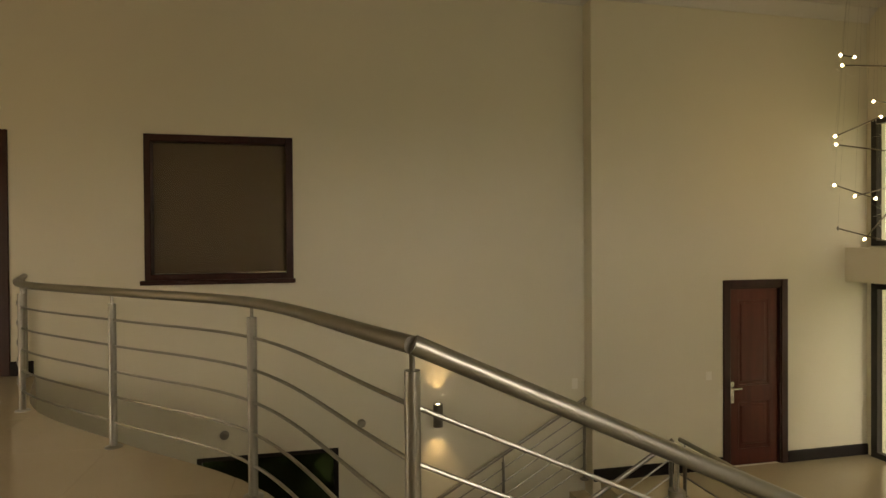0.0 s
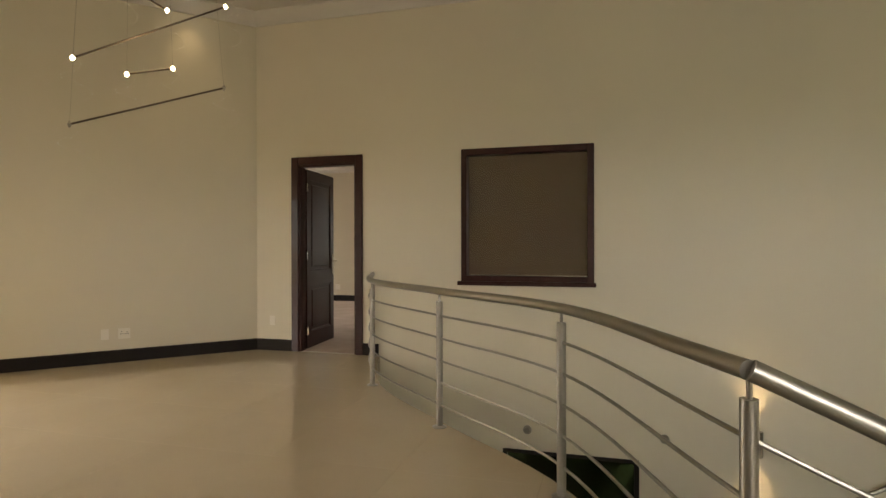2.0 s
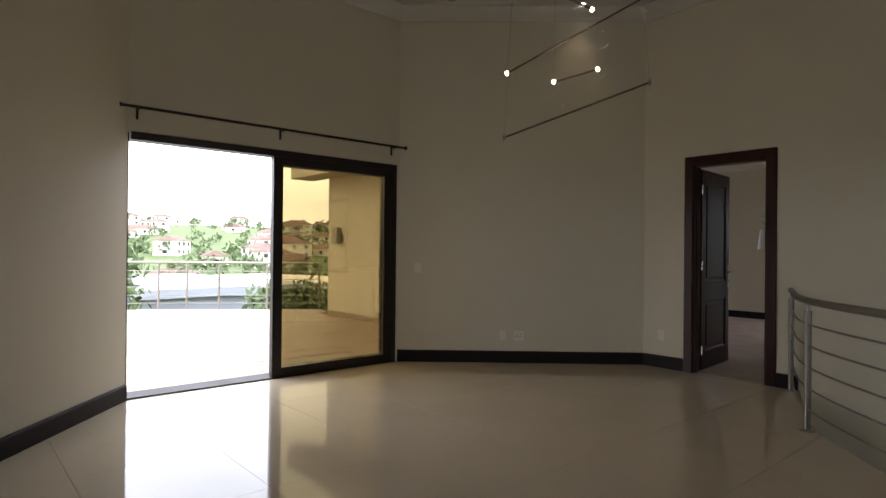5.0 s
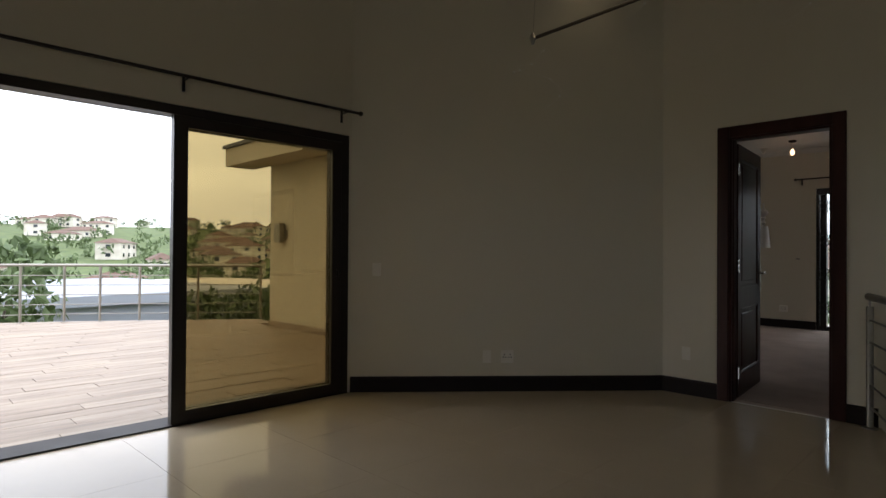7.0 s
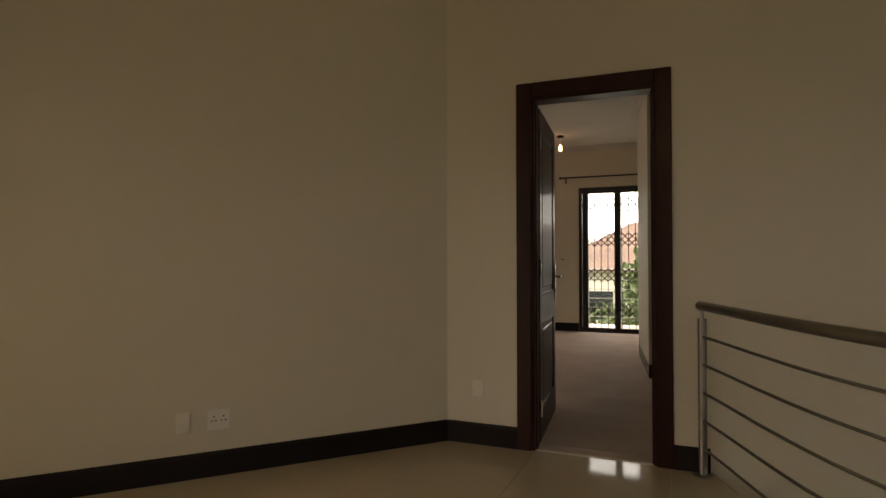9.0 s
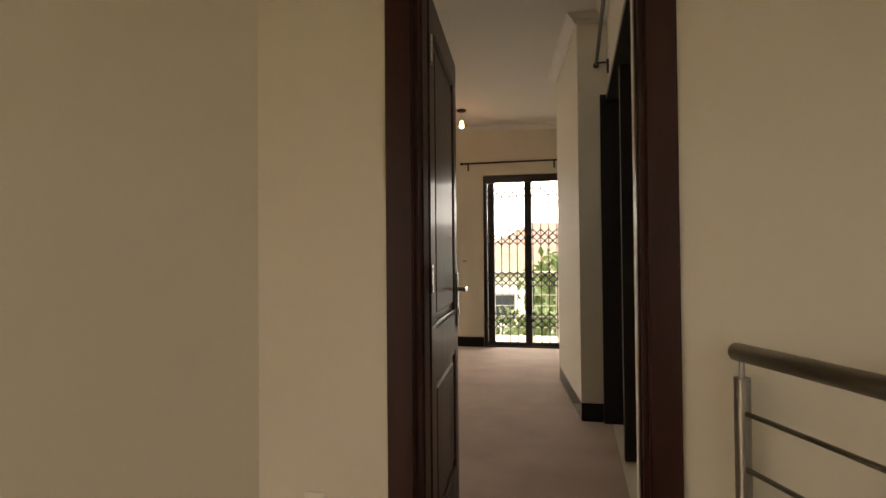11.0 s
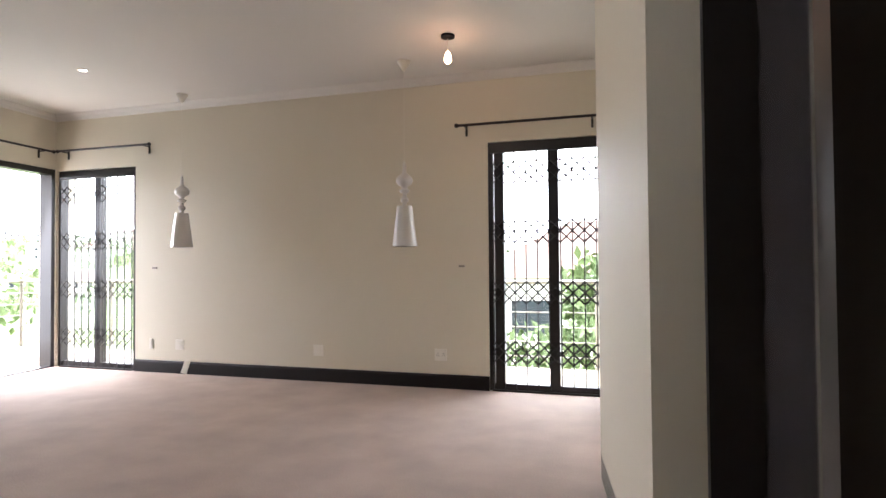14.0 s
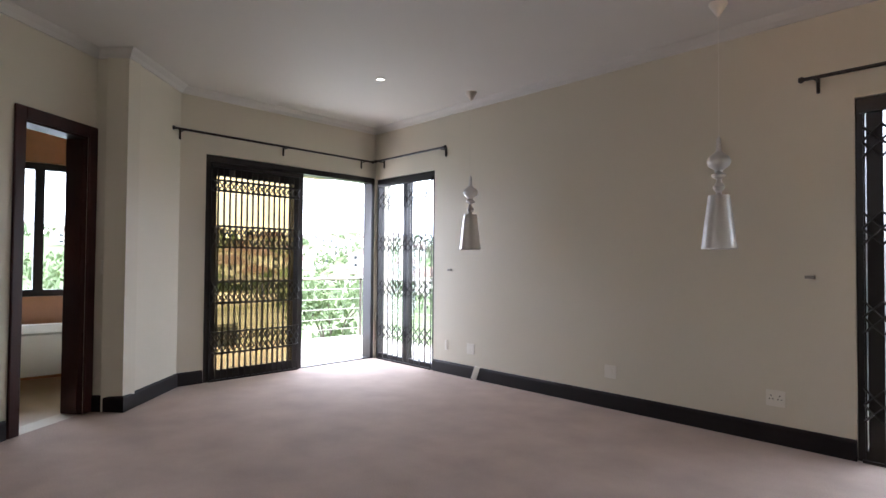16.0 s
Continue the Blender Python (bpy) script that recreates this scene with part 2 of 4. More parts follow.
def lathe(profile, sides=24, m=None):
    """A turned body from (radius, height) pairs."""
    bm = bmesh.new()
    rings = [[bm.verts.new((r * math.cos(k * math.tau / sides), r * math.sin(k * math.tau / sides), z)) for k in range(sides)] for r, z in profile]
    for a, b in zip(rings, rings[1:]):
        for k in range(sides):
            bm.faces.new((a[k], a[(k + 1) % sides], b[(k + 1) % sides], b[k]))
    bm.faces.new(rings[0][::-1])
    bm.faces.new(rings[-1])
    if m is not None:
        bmesh.ops.transform(bm, matrix=m, verts=bm.verts)
    bmesh.ops.recalc_face_normals(bm, faces=bm.faces)
    return bm


def along(p, q, z=0.0):
    """A frame at p with x towards q, and the distance."""
    d = Vector((q[0] - p[0], q[1] - p[1], 0))
    return Matrix.Translation((p[0], p[1], z)) @ Matrix.Rotation(math.atan2(d.y, d.x), 4, "Z"), d.length


def wall(name, p, q, z0, z1, depth, holes=(), mat=None, label="cream painted plaster wall"):
    """A wall whose face runs from p to q; depth goes to the left of that way (negative: right). holes: (u0, u1, z0, z1)."""
    m, length = along(p, q)
    us = sorted({0, length, *[h[0] for h in holes], *[h[1] for h in holes]})
    zs = sorted({z0, z1, *[h[2] for h in holes], *[h[3] for h in holes]})
    bm = bmesh.new()
    y0, y1 = min(0, depth), max(0, depth)
    for a, b in zip(us, us[1:]):
        run = None
        for c, d in zip(zs, zs[1:]):
            solid = not any(h[0] <= a and b <= h[1] and h[2] <= c and d <= h[3] for h in holes)
            if solid:
                run = (run[0], d) if run else (c, d)
            if run and (not solid or d == zs[-1]):
                box(bm, a, b, y0, y1, run[0], run[1], m=m)
                run = None
    return structure(name, bm, mat or PAINT, label, "wall")


def sweep_board(name, path, profile, mat, label, category, side=1):
    """A board of constant section (out, z) along a plan line, on its left (side 1) or right."""
    bm = bmesh.new()
    pts = [Vector((x, y, 0)) for x, y in path]
    rows = []
    for i, p in enumerate(pts):
        a = (p - pts[i - 1]).normalized() if i else None
        b = (pts[i + 1] - p).normalized() if i < len(pts) - 1 else None
        na = Vector((-a.y, a.x, 0)) * side if a else None
        nb = Vector((-b.y, b.x, 0)) * side if b else None
        n = na if nb is None else nb if na is None else (na + nb) / (1 + na.dot(nb))
        rows.append([bm.verts.new(p + n * o + Vector((0, 0, z))) for o, z in profile])
    k = len(profile)
    for r0, r1 in zip(rows, rows[1:]):
        for j in range(k):
            bm.faces.new((r0[j], r0[(j + 1) % k], r1[(j + 1) % k], r1[j]))
    bm.faces.new(rows[0])
    bm.faces.new(rows[-1][::-1])
    bmesh.ops.recalc_face_normals(bm, faces=bm.faces)
    return structure(name, bm, mat, label, category)


def spline(pts, n=8):
    """Points of a smooth line through pts."""
    P = [Vector(p) for p in pts]
    P = [2 * P[0] - P[1]] + P + [2 * P[-1] - P[-2]]
    out = []
    for i in range(1, len(P) - 2):
        for k in range(n):
            t = k / n
            out.append(0.5 * (2 * P[i] + (P[i + 1] - P[i - 1]) * t + (2 * P[i - 1] - 5 * P[i] + 4 * P[i + 1] - P[i + 2]) * t * t + (3 * P[i] - P[i - 1] - 3 * P[i + 1] + P[i + 2]) * t ** 3))
    return out + [P[-2]]


def clip_rect(poly, x0, x1, y0, y1):
    """The part of a plan outline inside a rectangle."""
    for axis, lim, keep in ((0, x0, 1), (0, x1, -1), (1, y0, 1), (1, y1, -1)):
        out = []
        for a, b in zip(poly, poly[1:] + poly[:1]):
            da, db = (a[axis] - lim) * keep, (b[axis] - lim) * keep
            if da >= 0:
                out.append(a)
            if da * db < 0:
                t = da / (da - db)
                out.append((a[0] + (b[0] - a[0]) * t, a[1] + (b[1] - a[1]) * t))
        poly = out
        if len(poly) < 3:
            return []
    clean = [p for i, p in enumerate(poly) if math.dist(p, poly[i - 1]) > 1e-4]
    area = abs(sum(a[0] * b[1] - b[0] * a[1] for a, b in zip(clean, clean[1:] + clean[:1]))) / 2
    return clean if len(clean) > 2 and area > 1e-3 else []


# ---- the plan ----
LOW = -1.46
BASEMENT = -3.3
CEILING = 4.06
BED_CEILING = 3.03
RAIL_PLAN = [(1.05, 7.95), (1.59, 6.66), (2.515, 5.655), (3.415, 4.735), (3.977, 3.385)]
edge_line = []
_rail = spline([(x, y, 0) for x, y in RAIL_PLAN], 6)
for i, p in enumerate(_rail):
    d = (_rail[min(i + 1, len(_rail) - 1)] - _rail[max(i - 1, 0)]).normalized()
    edge_line.append((p.x - d.y * 0.07, p.y + d.x * 0.07))
edge_line[0] = (edge_line[0][0], 8.0)
LOBBY = [(-0.49, 8.0), (-2.375, 5.9), (-2.375, 3.08), (1.8, -0.42), (4.0, -0.42), (4.0, 3.30)] + edge_line[::-1]

# floors and ceilings
structure("floor", prism(bmesh.new(), LOBBY, BASEMENT, -0.008), GROUT, "beige grouted base of the tiled lobby floor", "floor")
structure("floor_lower", boxes((6.82, 10.75, 3.30, 7.8, LOW - 0.3, LOW), (7.65, 10.75, -0.42, 3.30, LOW - 0.3, LOW)), TILE, "polished cream tiled floor of the lower hall", "floor")
structure("floor_basement", boxes((-0.5, 10.75, -0.42, 8.0, BASEMENT - 0.2, BASEMENT)), TILE, "polished cream floor at the foot of the stairwell", "floor")
structure("ceiling", boxes((-2.8, 11.0, -0.8, 8.3, CEILING, CEILING + 0.2)), CEIL, "white painted lobby ceiling", "ceiling")

# walls of the lobby and hall
wall("wall_north", (-0.49, 8.0), (6.90, 8.0), BASEMENT, CEILING, 0.13, [(0.57, 1.31, 0, 2.22), (2.59, 3.95, 0.87, 2.27), (3.02, 4.42, -2.5, -0.92)])
wall("wall_north_hall", (6.72, 7.8), (10.65, 7.8), BASEMENT, CEILING, 0.19, [(1.753, 2.463, LOW, LOW + 2.13)])
wall("wall_diagonal", (-2.375, 5.9), (-0.49, 8.0), -0.3, CEILING, 0.2)
wall("wall_west", (-2.375, 3.08), (-2.375, 5.9), -0.3, CEILING, 0.22, [(0, 2.79, 0, 2.26)])
wall("wall_southwest", (1.8, -0.42), (-2.375, 3.08), -0.3, CEILING, 0.2)
# its opening is unseen, assumed so that the added fill can enter
wall("wall_south", (1.8, -0.42), (10.65, -0.42), BASEMENT, CEILING, -0.2, [(3.05, 5.55, 1.2, 2.75)])
wall("wall_east", (10.45, -0.42), (10.45, 7.8), BASEMENT, CEILING, -0.2, [(5.4, 8.14, LOW, 0.7), (5.4, 8.14, 1.15, 2.7)])
structure("bulkhead", boxes((10.12, 10.45, 3.0, 7.8, 0.71, 1.13)), PAINT, "cream painted bulkhead over the glass doors", "bulkhead")

COVE = [(0.0, CEILING), (0.0, CEILING - 0.14), (0.02, CEILING - 0.14), (0.05, CEILING - 0.10), (0.11, CEILING - 0.05), (0.14, CEILING - 0.02), (0.14, CEILING)]
sweep_board("cornice", [(10.45, 7.8), (6.72, 7.8), (6.72, 8.0), (-0.49, 8.0), (-2.375, 5.9), (-2.375, 3.08), (1.8, -0.42)], COVE, CEIL, "white moulded cornice under the lobby ceiling", "cornice", 1)
BOARD = [(0.0, 0.0), (0.018, 0.0), (0.018, 0.115), (0.012, 0.13), (0.0, 0.135)]
sweep_board("baseboard", [(0.0, 8.0), (-0.49, 8.0), (-2.375, 5.9)], BOARD, SKIRT, "dark stained wooden skirting board", "skirting", 1)
sweep_board("baseboard_right", [(1.10, 8.0), (0.91, 8.0)], BOARD, SKIRT, "dark stained wooden skirting board", "skirting", 1)
sweep_board("baseboard_west", [(-2.36, 3.075), (1.8, -0.42)], BOARD, SKIRT, "dark stained wooden skirting board", "skirting", 1)
LBOARD = [(o, z + LOW) for o, z in BOARD]
sweep_board("baseboard_hall", [(8.38, 7.8), (6.73, 7.8)], LBOARD, SKIRT, "dark stained skirting of the lower hall", "skirting", 1)
sweep_board("baseboard_hall_end", [(10.45, 7.8), (9.28, 7.8)], LBOARD, SKIRT, "dark stained skirting of the lower hall", "skirting", 1)

# added wall and roof that keep the bright sky off the hall's east glazing
structure("wall_sky_block", boxes((13.4, 13.6, 1.0, 10.0, -4.6, 3.4)), PLASTER, "added plain plastered wall that blocks the sky east of the hall", "wall")
structure("roof_sky_block", boxes((10.66, 13.6, 1.0, 10.0, 3.4, 3.6)), PLASTER, "added plastered roof that darkens the view east of the hall", "roof")

# ---- stairs ----
stair = thing("staircase", "cream tiled staircase down to the lower hall", "staircase")
for i in range(9):
    x0 = 4.0 + i * 0.365
    bm = boxes((x0, 7.66, -0.42, 3.30, LOW - 0.02, -0.146 * (i + 1)))
    part("step", bm, TILE, stair)
flight = thing("lower_flight", "cream tiled flight down to the basement", "staircase")
for i in range(10):
    x1 = 6.82 - i * 0.29
    part("step", boxes((x1 - 0.29, x1, 6.35, 8.0, BASEMENT, LOW - 0.175 * (i + 1))), TILE, flight)


def railing(name, label, line, rail_z, posts, bars_z, post_top, base_z=None, r=0.024):
    """A steel railing: line is a list of 3D floor points, posts are indices or points."""
    t = thing(name, label, "railing")
    up = lambda h: [p + Vector((0, 0, h)) for p in line]
    part("handrail", bar(up(rail_z), r + 0.002, 14), STEEL, t, smooth=True)
    for z in bars_z:
        part("rod", bar(up(z), 0.0075, 8), STEEL, t, smooth=True)
    for p in posts:
        p = Vector(p)
        bm = tube(bmesh.new(), [p, p + Vector((0, 0, post_top))], r * 0.95, 12)
        tube(bm, [p + Vector((0, 0, post_top)), p + Vector((0, 0, rail_z))], 0.008, 8)
        bmesh.ops.recalc_face_normals(bm, faces=bm.faces)
        post = part("post", bm, STEEL, t, smooth=True)
        part("flange", lathe([(0.05, 0.0), (0.05, 0.006), (0.03, 0.012)], 16, Matrix.Translation(p)), STEEL, post)
    return t


BARS = (0.155, 0.308, 0.46, 0.615, 0.77)
gallery = spline([(x, y, 0) for x, y in RAIL_PLAN], 10)
railing("gallery_railing", "curved brushed steel gallery railing with five rods", gallery, 0.938, [(1.06, 7.93, 0)] + [(x, y, 0) for x, y in RAIL_PLAN[1:]], BARS, 0.868)
slope = [Vector((3.98 + k * 0.9, 3.38 - 0.01 * k, -0.455 * 0.9 * k)) for k in range(5)]
railing("stair_railing", "brushed steel stair railing with five rods", slope, 0.94, [Vector((x, 3.37, -0.455 * (x - 3.98))) for x in (4.78, 5.7, 6.6, 7.5)], BARS, 0.83, r=0.026)
wallrail = [Vector((6.68 - k, 7.88, LOW - 0.57 * k)) for k in range(3)]
railing("basement_railing", "brushed steel railing along the wall of the basement stairs", wallrail, 0.92, [(6.66, 7.88, LOW), (5.7, 7.88, LOW - 0.56)], BARS, 0.84, r=0.018)
inrail = [Vector((6.79 - k, 6.4, LOW - 0.57 * k)) for k in range(3)]
railing("basement_railing", "brushed steel inner railing of the basement stairs", inrail, 0.92, [(6.77, 6.4, LOW), (5.7, 6.4, LOW - 0.62)], BARS, 0.84, r=0.018)
edge = [Vector((6.86, 6.4 - k * 0.99, LOW)) for k in range(4)]
railing("landing_railing", "brushed steel railing on the edge of the lower hall", edge, 0.92, [(6.86, 6.33, LOW), (6.86, 4.9, LOW), (6.86, 3.5, LOW)], BARS, 0.84, r=0.018)


# ---- doors ----
def door_case(name, m, w, h, depth, label):
    """Dark door casing: opening w x h in local x, z; the wall goes from y 0 to depth."""
    bm = bmesh.new()
    t = 0.09
    for side, y0, y1 in ((0, -0.022, 0.0), (1, depth, depth + 0.022)):
        box(bm, -t, 0.004, y0, y1, 0, h + t, 0.006)
        box(bm, w - 0.004, w + t, y0, y1, 0, h + t, 0.006)
        box(bm, 0.004, w - 0.004, y0, y1, h - 0.004, h + t, 0.006)
    j = 0.02
    box(bm, 0, j, 0.001, depth - 0.001, 0, h)
    box(bm, w - j, w, 0.001, depth - 0.001, 0, h)
    box(bm, j, w - j, 0.001, depth - 0.001, h - j, h)
    box(bm, j, j + 0.008, 0.03, depth - 0.06, 0, h - j)
    box(bm, w - j - 0.008, w - j, 0.03, depth - 0.06, 0, h - j)
    bmesh.ops.transform(bm, matrix=m, verts=bm.verts)
    return structure(name, bm, MAHOG, label, "door frame")


def handle_part(parent, m, flip=1):
    """Lever handle on a long plate; y is out of the leaf."""
    bm = box(bmesh.new(), -0.025, 0.025, 0, 0.009, -0.15, 0.11, 0.003)
    tube(bm, [(0, 0.006, 0.03), (0, 0.055, 0.03)], 0.011, 10)
    box(bm, min(0.012, -0.1 * flip), max(-0.012, -0.1 * flip), 0.045, 0.056, 0.018, 0.042, 0.004)
    tube(bm, [(0, 0.008, -0.075), (0, 0.014, -0.075)], 0.012, 12)
    box(bm, -0.008, 0.008, 0.005, 0.012, -0.10, -0.07)
    bmesh.ops.transform(bm, matrix=m, verts=bm.verts)
    bmesh.ops.recalc_face_normals(bm, faces=bm.faces)
    return part("handle", bm, CHROME, parent, "satin chrome lever handle on a plate")


def door_leaf(name, m, w, h, label, flip=1, wood=MAHOG, grip=1.03):
    """Two-panel leaf from the hinge at the origin along x, thickness to +y."""
    t = thing(name, label, "door", m)
    th = 0.042
    st, mid = 0.11, 0.95
    frames = boxes((0, st, 0, th, 0.008, h), (w - st, w, 0, th, 0.008, h), (st, w - st, 0, th, 0.008, 0.20), (st, w - st, 0, th, h - 0.12, h), (st, w - st, 0, th, mid - 0.18, mid))
    leaf = part("leaf_frame", frames, wood, t)
    for z0, z1 in ((0.20, mid - 0.18), (mid, h - 0.12)):
        bm = boxes((st, w - st, 0.013, th - 0.013, z0, z1))
        box(bm, st + 0.05, w - st - 0.05, 0.004, th - 0.004, z0 + 0.05, z1 - 0.05, 0.008)
        part("panel", bm, wood, t)
        mould = bmesh.new()
        for y in (0.002, th - 0.014):
            box(mould, st, st + 0.018, y, y + 0.012, z0, z1, 0.004)
            box(mould, w - st - 0.018, w - st, y, y + 0.012, z0, z1, 0.004)
            box(mould, st + 0.018, w - st - 0.018, y, y + 0.012, z0, z0 + 0.018, 0.004)
            box(mould, st + 0.018, w - st - 0.018, y, y + 0.012, z1 - 0.018, z1, 0.004)
        part("moulding", mould, wood, t)
    handle_part(t, Matrix.Translation((w - 0.036, th, grip)), flip)
    handle_part(t, Matrix.Translation((w - 0.036, 0, grip)) @ Matrix.Rotation(math.pi, 4, "Z"), -flip)
    for z in (0.22, 1.14, h - 0.22):
        bm = boxes((-0.001, 0.038, -0.003, 0.0, z - 0.05, z + 0.05), (-0.003, 0.0, 0.002, 0.04, z - 0.05, z + 0.05))
        tube(bm, [(-0.004, -0.006, z - 0.05), (-0.004, -0.006, z + 0.05)], 0.007, 8)
        part("hinge", bm, CHROME, t, "satin steel butt hinge")
    return t


door_case("door_1_frame", Matrix.Translation((0.08, 8.0, 0)), 0.74, 2.22, 0.13, "dark mahogany casing of the bedroom doorway")
leaf_m, _ = along((0.100, 8.162), (0.022, 9.03))
door_leaf("bedroom_door", leaf_m, 0.865, 2.19, "dark mahogany two-panel door standing open into the bedroom", 1)
door_case("door_2_frame", Matrix.Translation((8.473, 7.8, LOW)), 0.71, 2.13, 0.19, "dark mahogany casing of the hall door")
door_leaf("hall_door", pose(8.496 + 0.664, 7.87, LOW, 0, 0, 180), 0.664, 2.107, "closed mahogany two-panel door in the hall, coloured reddish as lit", 1, LIT_MAHOG, 0.9)

# interior window with a blind
bm = bmesh.new()
for a in ((2.08, 2.14, 7.975, 8.14, 0.84, 2.31), (3.42, 3.49, 7.975, 8.14, 0.84, 2.31), (2.13, 3.42, 7.975, 8.14, 2.24, 2.31), (2.13, 3.42, 7.975, 8.14, 0.87, 0.93)):
    box(bm, *a, 0.006)
win = thing("window_1", "dark framed inner window with a brown blind behind the glass", "window")
tagged(win, kind="structure")
part("window_frame", bm, MAHOG, win)
part("window_sill", box(bmesh.new(), 2.04, 3.51, 7.955, 8.05, 0.825, 0.87, 0.006), MAHOG, win)
pane = part("pane", boxes((2.13, 3.42, 8.055, 8.061, 0.93, 2.24)), GLASS, win)
pane.visible_shadow = False
part("roller_blind", boxes((2.135, 3.415, 8.10, 8.104, 0.95, 2.29), (2.135, 3.415, 8.095, 8.11, 0.935, 0.955)), BLIND, win, "brown roller blind pulled down")
structure("window_1_back", boxes((1.0, 4.0, 8.6, 8.7, 0, 3.0)), PAINT, "plain wall behind the blind", "wall")
# low window of the stairwell
w2 = tagged(thing("window_2", "black framed stairwell window with greenery behind", "window"), kind="structure")
bm = boxes((2.53, 2.58, 8.02, 8.08, -2.5, -0.92), (3.88, 3.93, 8.02, 8.08, -2.5, -0.92), (2.58, 3.88, 8.02, 8.08, -0.97, -0.92), (2.58, 3.88, 8.02, 8.08, -2.5, -2.45))
part("window_frame", bm, ALU, w2)
part("pane", boxes((2.58, 3.88, 8.045, 8.051, -2.45, -0.97)), DARKPANE, w2)

# ---- sliding door to the terrace ----
sd = tagged(thing("door_3", "black aluminium sliding door pushed open, bronze glass", "sliding door"), kind="structure")
X = -2.375
fr = boxes((X - 0.13, X - 0.05, 3.082, 3.10, 0.0, 2.255), (X - 0.13, X + 0.008, 5.79, 5.865, 0.0, 2.255), (X - 0.13, X + 0.008, 3.10, 5.79, 2.19, 2.255))
part("sill", boxes((X - 0.235, X + 0.006, 3.085, 5.79, -0.006, 0.012)), SKIRT, sd, "dark bottom track")
part("outer_frame", fr, ALU, sd)
panel = boxes((X - 0.055, X + 0.0, 4.375, 4.475, 0.014, 2.19), (X - 0.055, X + 0.0, 5.70, 5.79, 0.014, 2.19), (X - 0.055, X + 0.0, 4.475, 5.70, 2.11, 2.19), (X - 0.055, X + 0.0, 4.475, 5.70, 0.014, 0.10))
part("fixed_panel_frame", panel, ALU, sd)
part("pane", boxes((X - 0.030, X - 0.024, 4.475, 5.70, 0.10, 2.11)), BRONZE, sd, "bronze tinted glass")
slid = boxes((X - 0.118, X - 0.066, 4.40, 4.49, 0.014, 2.19), (X - 0.118, X - 0.066, 5.72, 5.79, 0.014, 2.19), (X - 0.118, X - 0.066, 4.49, 5.72, 2.11, 2.19), (X - 0.118, X - 0.066, 4.49, 5.72, 0.014, 0.10))
part("sliding_panel_frame", slid, ALU, sd)
part("lock", box(bmesh.new(), X + 0.001, X + 0.03, 5.735, 5.755, 1.02, 1.08, 0.004), ALU, sd)


def curtain_rod(name, a, b, z, brackets, out, label):
    """A dark rod with ball ends; out: the way from rod to wall."""
    t = thing(name, label, "curtain rod")
    part("rod", bar([(*a, z), (*b, z)], 0.0125, 10), ALU, t, smooth=True)
    for e in (a, b):
        part("finial", lathe([(0.004, -0.022), (0.018, -0.014), (0.022, 0), (0.018, 0.014), (0.004, 0.022)], 12, Matrix.Translation((*e, z))), ALU, t, smooth=True)
    for k in brackets:
        p = Vector((a[0] + (b[0] - a[0]) * k, a[1] + (b[1] - a[1]) * k, z))
        o = Vector((out[0], out[1], 0))
        bm = tube(bmesh.new(), [p - Vector((0, 0, 0.012)), p + o - Vector((0, 0, 0.012))], 0.007, 8)
        tube(bm, [p + o * 0.93 + Vector((0, 0, 0.01)), p + o * 0.93 - Vector((0, 0, 0.09))], 0.011, 8)
        part("bracket", bm, ALU, t)
    return t


curtain_rod("curtain_rod", (-2.29, 3.0), (-2.29, 5.93), 2.45, (0.05, 0.49, 0.95), (-0.085, 0), "black metal curtain rod over the sliding door")


def socket(p, n, w=0.075, h=0.115, kind="plate"):
    """A white wall plate at p facing n."""
    t = thing("wall_socket" if kind == "socket" else "light_switch", "white plastic double socket on the wall" if kind == "socket" else "white plastic wall switch plate", "socket" if kind == "socket" else "switch")
    m = Matrix.Translation(p) @ Vector((*n, 0)).to_track_quat("Y", "Z").to_matrix().to_4x4()
    bm = box(bmesh.new(), -w / 2, w / 2, 0, 0.009, -h / 2, h / 2, 0.003)
    bmesh.ops.transform(bm, matrix=m, verts=bm.verts)
    part("plate", bm, PLASTIC, t)
    if kind == "socket":
        # small dark blocks on the plate give the shade of the pin holes
        bm = bmesh.new()
        for x in (-w * 0.22, w * 0.22):
            for dx, dz in ((0, 0.018), (-0.011, -0.006), (0.011, -0.006)):
                box(bm, x + dx - 0.004, x + dx + 0.004, 0.0088, 0.0096, dz - 0.004, dz + 0.004)
        bmesh.ops.transform(bm, matrix=m, verts=bm.verts)
        part("slot_shade", bm, SKIRT, t)
    else:
        bm = box(bmesh.new(), -w * 0.2, w * 0.2, 0.008, 0.013, -h * 0.22, h * 0.22, 0.002)
        bmesh.ops.transform(bm, matrix=m, verts=bm.verts)
        part("rocker", bm, PLASTIC, t)
    return t


dn = Vector((2.1, -1.885)).normalized()
socket((-0.275, 8.0, 0.36), (0, -1))
on_diag = lambda s, z: (-2.375 + 1.885 * s + dn.x * 0.001, 5.9 + 2.1 * s + dn.y * 0.001, z)
socket(on_diag(0.43, 0.31), dn)
socket(on_diag(0.495, 0.31), dn, 0.115, 0.115, "socket")
socket(on_diag(0.08, 1.08), dn)
socket((6.60, 8.0, -0.40), (0, -1), 0.07, 0.12)
socket((8.195, 7.8, -0.355), (0, -1), 0.075, 0.1)
